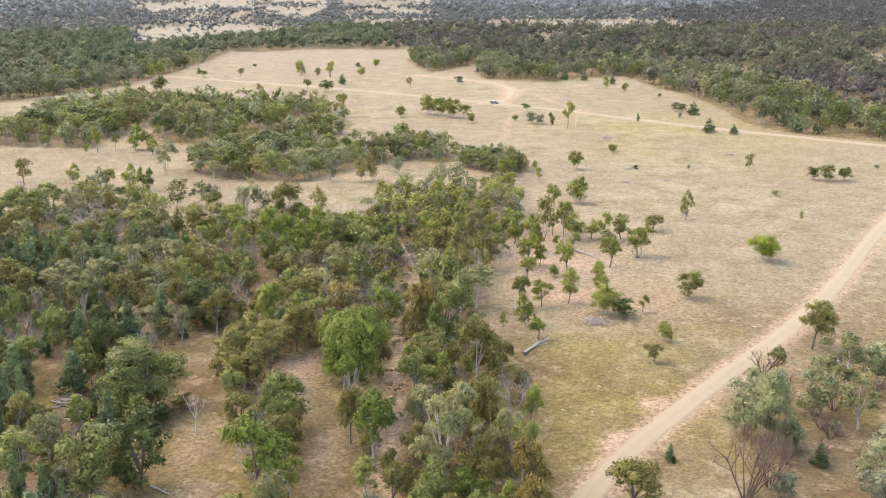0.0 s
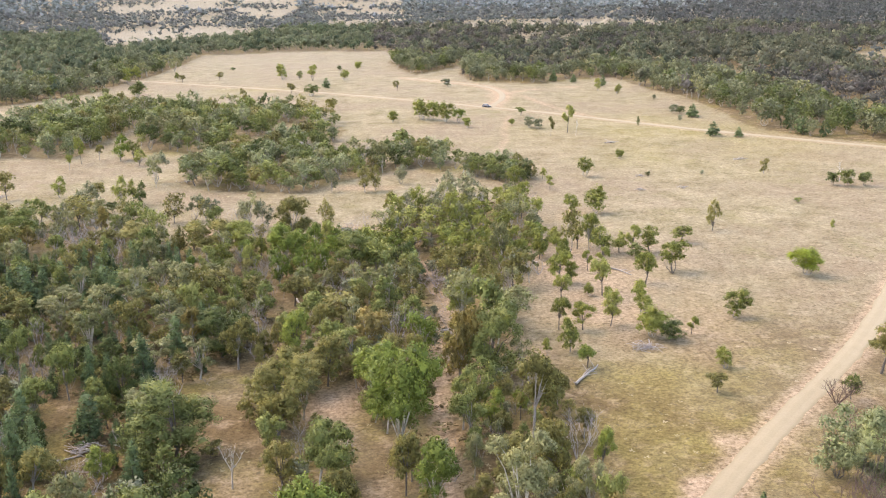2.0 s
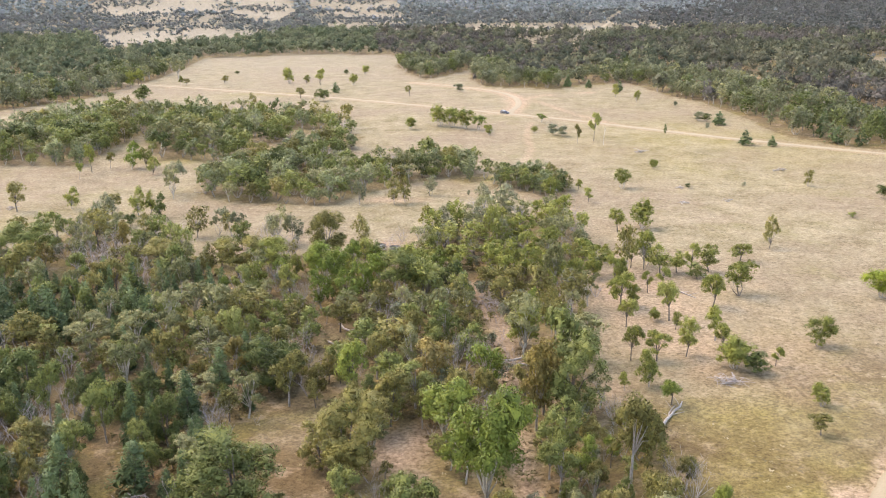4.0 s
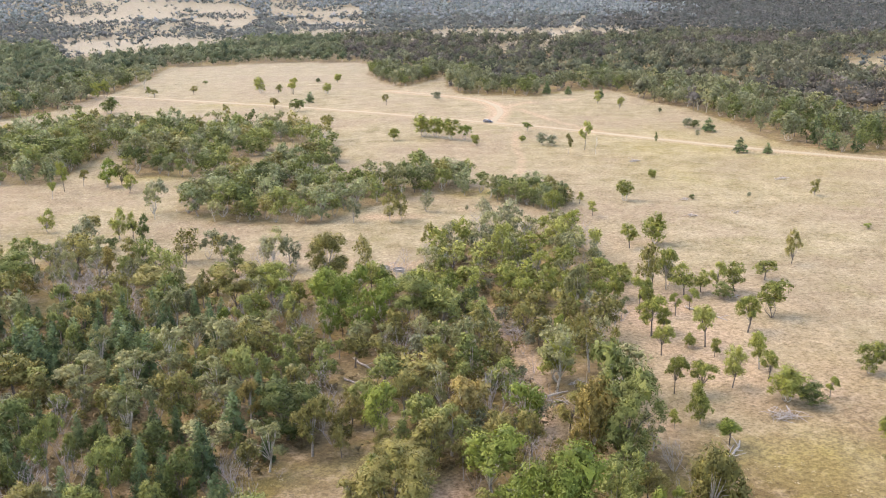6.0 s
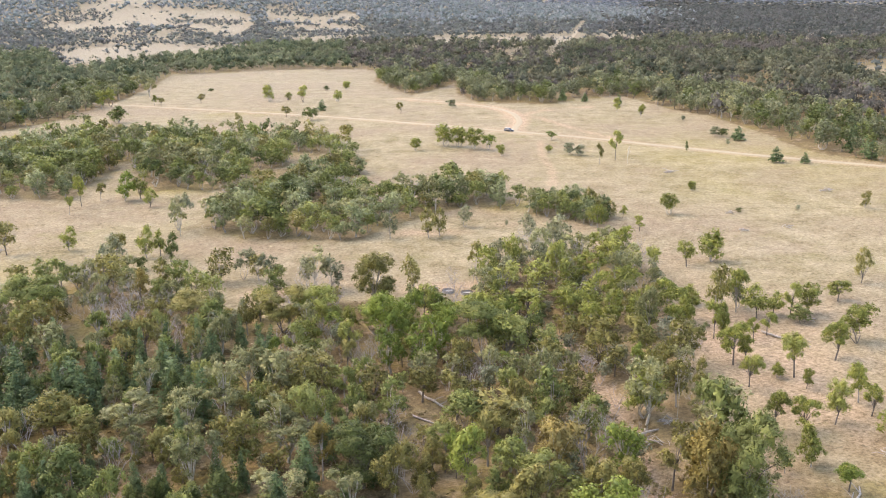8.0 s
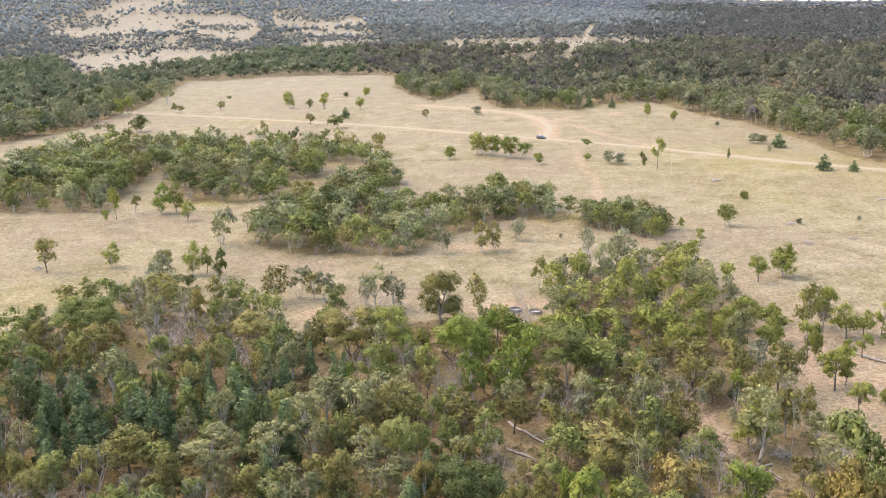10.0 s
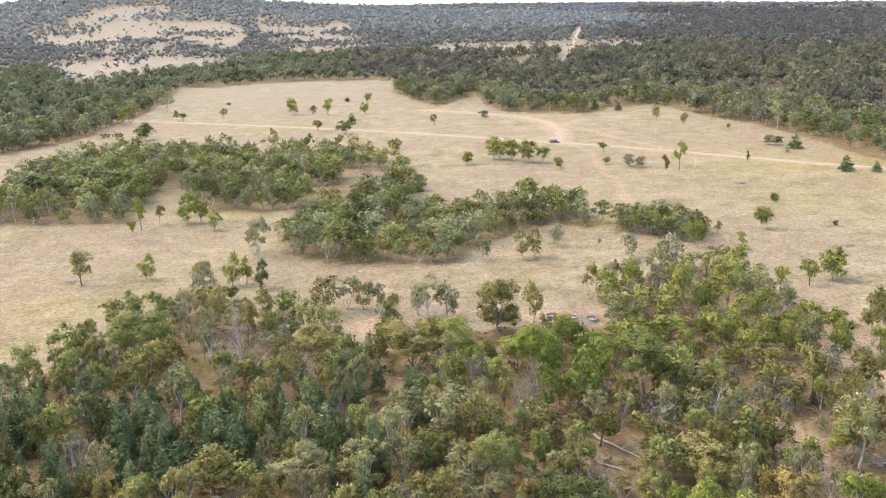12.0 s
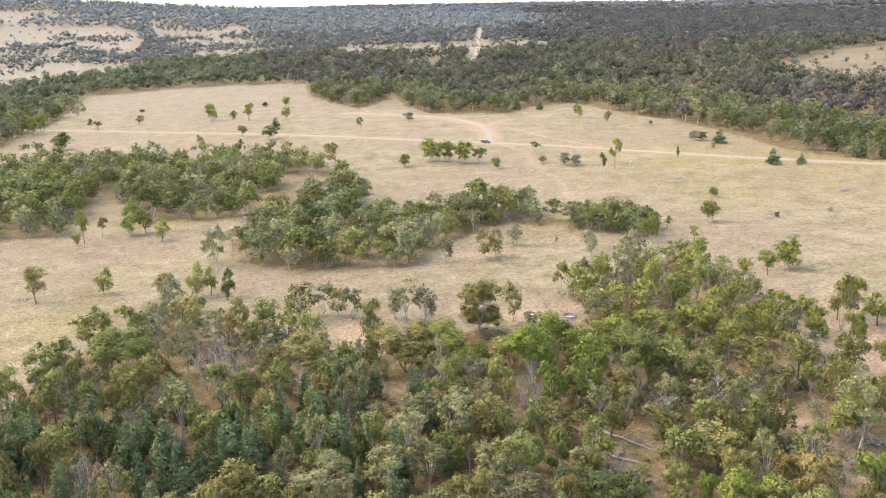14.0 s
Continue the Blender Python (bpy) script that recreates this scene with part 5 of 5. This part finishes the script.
# ---- things lying in the paddock and the wood ----
STEEL = plain("rusty_steel", (0.075, 0.052, 0.038), 0.85, 0.0)
CONCRETE = plain("worn_concrete", (0.34, 0.31, 0.27), 0.9)
PAINT = plain("dark_blue_paint", (0.014, 0.016, 0.024), 0.3, 0.2)
GLASS = plain("dark_window_glass", (0.03, 0.04, 0.05), 0.08)
RUBBER = plain("tyre_rubber", (0.02, 0.02, 0.02), 0.85)
ALLOY = plain("wheel_alloy", (0.45, 0.45, 0.46), 0.35, 0.9)
LAMP = plain("lamp_lens", (0.75, 0.74, 0.70), 0.15)
RED_LAMP = plain("tail_lamp_lens", (0.35, 0.02, 0.02), 0.2)
SILVER = plain("silver_roof", (0.16, 0.17, 0.20), 0.3, 0.5)


def part(name, data, parent, label=""):
    ob = new(name, data)
    ob.parent = parent
    return tagged(ob, label)


def fallen_log(x, y, length, girth, turn, seed, label):
    """A weathered trunk on the ground with broken limb stubs."""
    r = random.Random(seed)
    log = tagged(new("fallen_log"), label, "log", "fallen timber")
    log.matrix_world = pose(x, y, level(x, y), 0, 0, turn)
    t = Tubes()
    pts = [(length * (k / 5 - 0.5), r.uniform(-0.12, 0.12) * length / 6, girth * (0.95 - 0.08 * k) + r.uniform(0, 0.12)) for k in range(6)]
    t.add(pts, [girth * f for f in (1.15, 1.0, 0.92, 0.8, 0.66, 0.42)], 8)
    part("trunk", t.mesh("trunk", WEATHERED), log)
    for k in range(3):
        b = Tubes()
        p = Vector(pts[2 + k])
        way = Vector((r.uniform(0.3, 1), r.choice((-1, 1)) * r.uniform(0.5, 1), r.uniform(0.1, 0.6))).normalized()
        n = length * r.uniform(0.12, 0.26)
        b.add([p, p + way * n * 0.5, p + way * n + Vector((0, 0, -0.1))], [girth * 0.4, girth * 0.28, girth * 0.12], 5)
        part("limb", b.mesh("limb", WEATHERED), log)
    for k in range(5):
        b = Tubes()
        way = Vector((-r.uniform(0.3, 1), r.uniform(-1, 1), r.uniform(-0.2, 0.9))).normalized()
        p = Vector(pts[0])
        b.add([p, p + way * girth * 2.6], [girth * 0.35, girth * 0.08], 4)
        part("root", b.mesh("root", WEATHERED), log)
    return log


def branch_heap(x, y, size, sticks, seed, label):
    """A heap of bleached branches, each resting on those below."""
    r = random.Random(seed)
    heap = tagged(new("branch_heap"), label, "wood heap", "fallen timber")
    heap.matrix_world = pose(x, y, level(x, y), 0, 0, r.uniform(0, 360))
    for k in range(sticks):
        a = r.uniform(0, math.pi)
        n = size * r.uniform(0.22, 0.62)
        c = Vector((r.gauss(0, 0.17) * size, r.gauss(0, 0.13) * size, 0.08 + 0.16 * size * r.random() * (k / sticks)))
        w = Vector((math.cos(a), math.sin(a), r.uniform(-0.25, 0.25)))
        g = r.uniform(0.035, 0.095) * (1.4 if k < 4 else 1)
        t = Tubes()
        ends = [c - w * n / 2, c + Vector((r.uniform(-0.4, 0.4), r.uniform(-0.4, 0.4), r.uniform(0, 0.3))), c + w * n / 2]
        for e in ends:
            e.z = max(e.z, g)
        t.add(ends, [g, g * 0.8, g * 0.35], 5)
        if r.random() < 0.6:
            s = ends[1]
            t.add([s, s + Vector((r.uniform(-1, 1), r.uniform(-1, 1), r.uniform(0, 0.5))) * n * 0.25], [g * 0.6, g * 0.15], 4)
        part("branch", t.mesh("branch", WEATHERED if r.random() < 0.75 else TWIGS), heap)
    return heap


def ring_mesh(name, outer, inner, low, high, mat, sides=28):
    v, f = [], []
    for k in range(sides):
        a = math.tau * k / sides
        for rad, z in ((outer, low), (outer, high - 0.03), (outer - 0.03, high), (inner + 0.03, high), (inner, high - 0.03), (inner, low)):
            v.append((rad * math.cos(a), rad * math.sin(a), z))
    for k in range(sides):
        for m in range(5):
            a, b = k * 6 + m, ((k + 1) % sides) * 6 + m
            f.append((a, b, b + 1, a + 1))
    return mesh_of(name, v, np.array(f), mat, False)


def disc_mesh(name, radius, z, mat, sides=28):
    v = [(radius * math.cos(math.tau * k / sides), radius * math.sin(math.tau * k / sides), z) for k in range(sides)]
    return mesh_of(name, v, np.arange(sides)[None], mat)


def stock_trough(x, y, radius, height):
    ring = tagged(new("stock_trough"), "round empty stock trough with a dark rim on bare pale earth", "trough", "troughs at the dam")
    ring.matrix_world = pose(x, y, level(x, y) - 0.05)
    part("wall", ring_mesh("wall", radius, radius - 0.12, 0, height, CONCRETE), ring)
    part("rim", ring_mesh("rim", radius + 0.03, radius - 0.15, height + 0.003, height + 0.07, STEEL), ring, "rusty dark rim")
    part("base", disc_mesh("base", radius - 0.17, 0.14, CONCRETE), ring, "pale dusty bottom")
    return ring


def loft(name, rings, mat, smooth=False):
    """A closed skin through rings of equally many points."""
    n = len(rings[0])
    v = [p for ring in rings for p in ring]
    q = [(i * n + k, i * n + (k + 1) % n, (i + 1) * n + (k + 1) % n, (i + 1) * n + k) for i in range(len(rings) - 1) for k in range(n)]
    return mesh_of(name, v, [np.array(q), np.array([tuple(range(n))[::-1]]), np.array([tuple(range((len(rings) - 1) * n, len(rings) * n))])], mat, smooth)


def car(x, y, turn):
    """A dark wagon parked on the track."""
    c = tagged(new("car"), "dark blue-black station wagon parked on the dirt track", "car")
    c.matrix_world = pose(x, y, level(x, y) + 0.10, 0, 0, turn)

    def box_ring(px, half, low, high, tuck):
        return [(px, -half, low), (px, half, low), (px, half + 0.03, (low + high) / 2), (px, half - tuck, high), (px, -half + tuck, high), (px, -half - 0.03, (low + high) / 2)]

    body = part("body", loft("body", [box_ring(-2.3, 0.72, 0.45, 0.80, 0.05), box_ring(-2.15, 0.86, 0.28, 0.96, 0.05), box_ring(-0.6, 0.9, 0.25, 1.02, 0.05), box_ring(0.9, 0.9, 0.25, 1.0, 0.06), box_ring(1.9, 0.86, 0.28, 0.86, 0.08), box_ring(2.3, 0.7, 0.42, 0.70, 0.08)], PAINT, True), c)
    part("windows", loft("windows", [box_ring(-2.1, 0.80, 0.95, 1.0, 0.08), box_ring(-1.75, 0.80, 0.95, 1.46, 0.16), box_ring(0.15, 0.80, 0.95, 1.50, 0.16), box_ring(1.1, 0.80, 0.95, 1.0, 0.08)], GLASS), c, "dark tinted windows")
    part("roof", loft("roof", [box_ring(-1.85, 0.62, 1.46, 1.50, 0.04), box_ring(-0.8, 0.66, 1.49, 1.55, 0.05), box_ring(0.25, 0.62, 1.47, 1.52, 0.04)], SILVER), c, "grey roof")
    for px in (-1.42, 1.42):
        for s in (-1, 1):
            t = Tubes()
            t.add([(px, s * 0.72, 0.26), (px, s * 0.74, 0.26), (px, s * 0.92, 0.26), (px, s * 0.94, 0.26)], [0.25, 0.34, 0.34, 0.25], 16)
            wheel = part("wheel", t.mesh("wheel", RUBBER), c)
            h = Tubes()
            h.add([(px, s * 0.90, 0.26), (px, s * 0.945, 0.26), (px, s * 0.95, 0.26)], [0.21, 0.20, 0.01], 12)
            part("rim", h.mesh("rim", ALLOY), wheel, "alloy rim")
    for s in (-1, 1):
        for px, mat, name in ((2.24, LAMP, "headlight"), (-2.26, RED_LAMP, "tail_light")):
            t = Tubes()
            t.add([(px - 0.06, s * 0.55, 0.68), (px + 0.06, s * 0.55, 0.68), (px + 0.07, s * 0.55, 0.68)], [0.10, 0.10, 0.01], 8)
            part(name, t.mesh(name, mat), body)
    return c


car(38.2, 500.5, -44)
for x, y in ((-22.4, 267.2), (-19.0, 265.2), (-15.2, 263.2)):
    stock_trough(x, y, 1.35, 0.5)
fallen_log(20.4, 166.4, 10.0, 0.22, 56, 1, "bleached fallen tree trunk lying in dry grass")
fallen_log(19.6, 165.9, 8.0, 0.13, 62, 9, "thin bleached limb beside the fallen trunk")
fallen_log(-28.4, 206.3, 9.5, 0.2, -62, 2, "pale fallen trunk on the woodland floor")
fallen_log(-30.6, 200.0, 5.0, 0.16, -45, 3, "thin fallen branch on the woodland floor")
fallen_log(38.4, 224.2, 10.0, 0.2, -60, 4, "silvery fallen trunk among paddock trees")
fallen_log(12.0, 261.5, 5.5, 0.2, -66, 5, "grey fallen trunk at the wood's edge")
fallen_log(0.5, 190.2, 5.5, 0.22, 25, 6, "bleached fallen limb beside the creek bed")
fallen_log(21.5, 232.6, 3.5, 0.2, -60, 7, "short grey log in the paddock")
fallen_log(-33.8, 117.6, 3.6, 0.14, -35, 10, "bent bleached branch lying in the glade")
fallen_log(-57.0, 143.8, 5.0, 0.16, 30, 11, "weathered fallen trunk among broken branches")
fallen_log(-7.0, 216.4, 6.5, 0.2, 3, 8, "grey fallen branch beside the creek bed")
for k, (x, y, size, sticks) in enumerate(((32.7, 177.2, 6.0, 46), (73.8, 389.5, 6.0, 18), (69.5, 324.8, 4.5, 14), (110, 348.5, 5.5, 16), (64.5, 304.5, 5.0, 14), (77.6, 306.4, 4.0, 10), (0.6, 187.2, 4.5, 18), (-0.5, 220.0, 6.0, 26), (5.0, 193.5, 4.0, 16), (47.8, 234.0, 3.6, 14), (-55.0, 146.0, 6.5, 40), (-52.5, 142.0, 5.0, 26), (-75.9, 336.5, 4.5, 12), (-128.8, 320.5, 5.0, 12))):
    branch_heap(x, y, size, sticks, 40 + k, "heap of bleached fallen branches in dry grass")
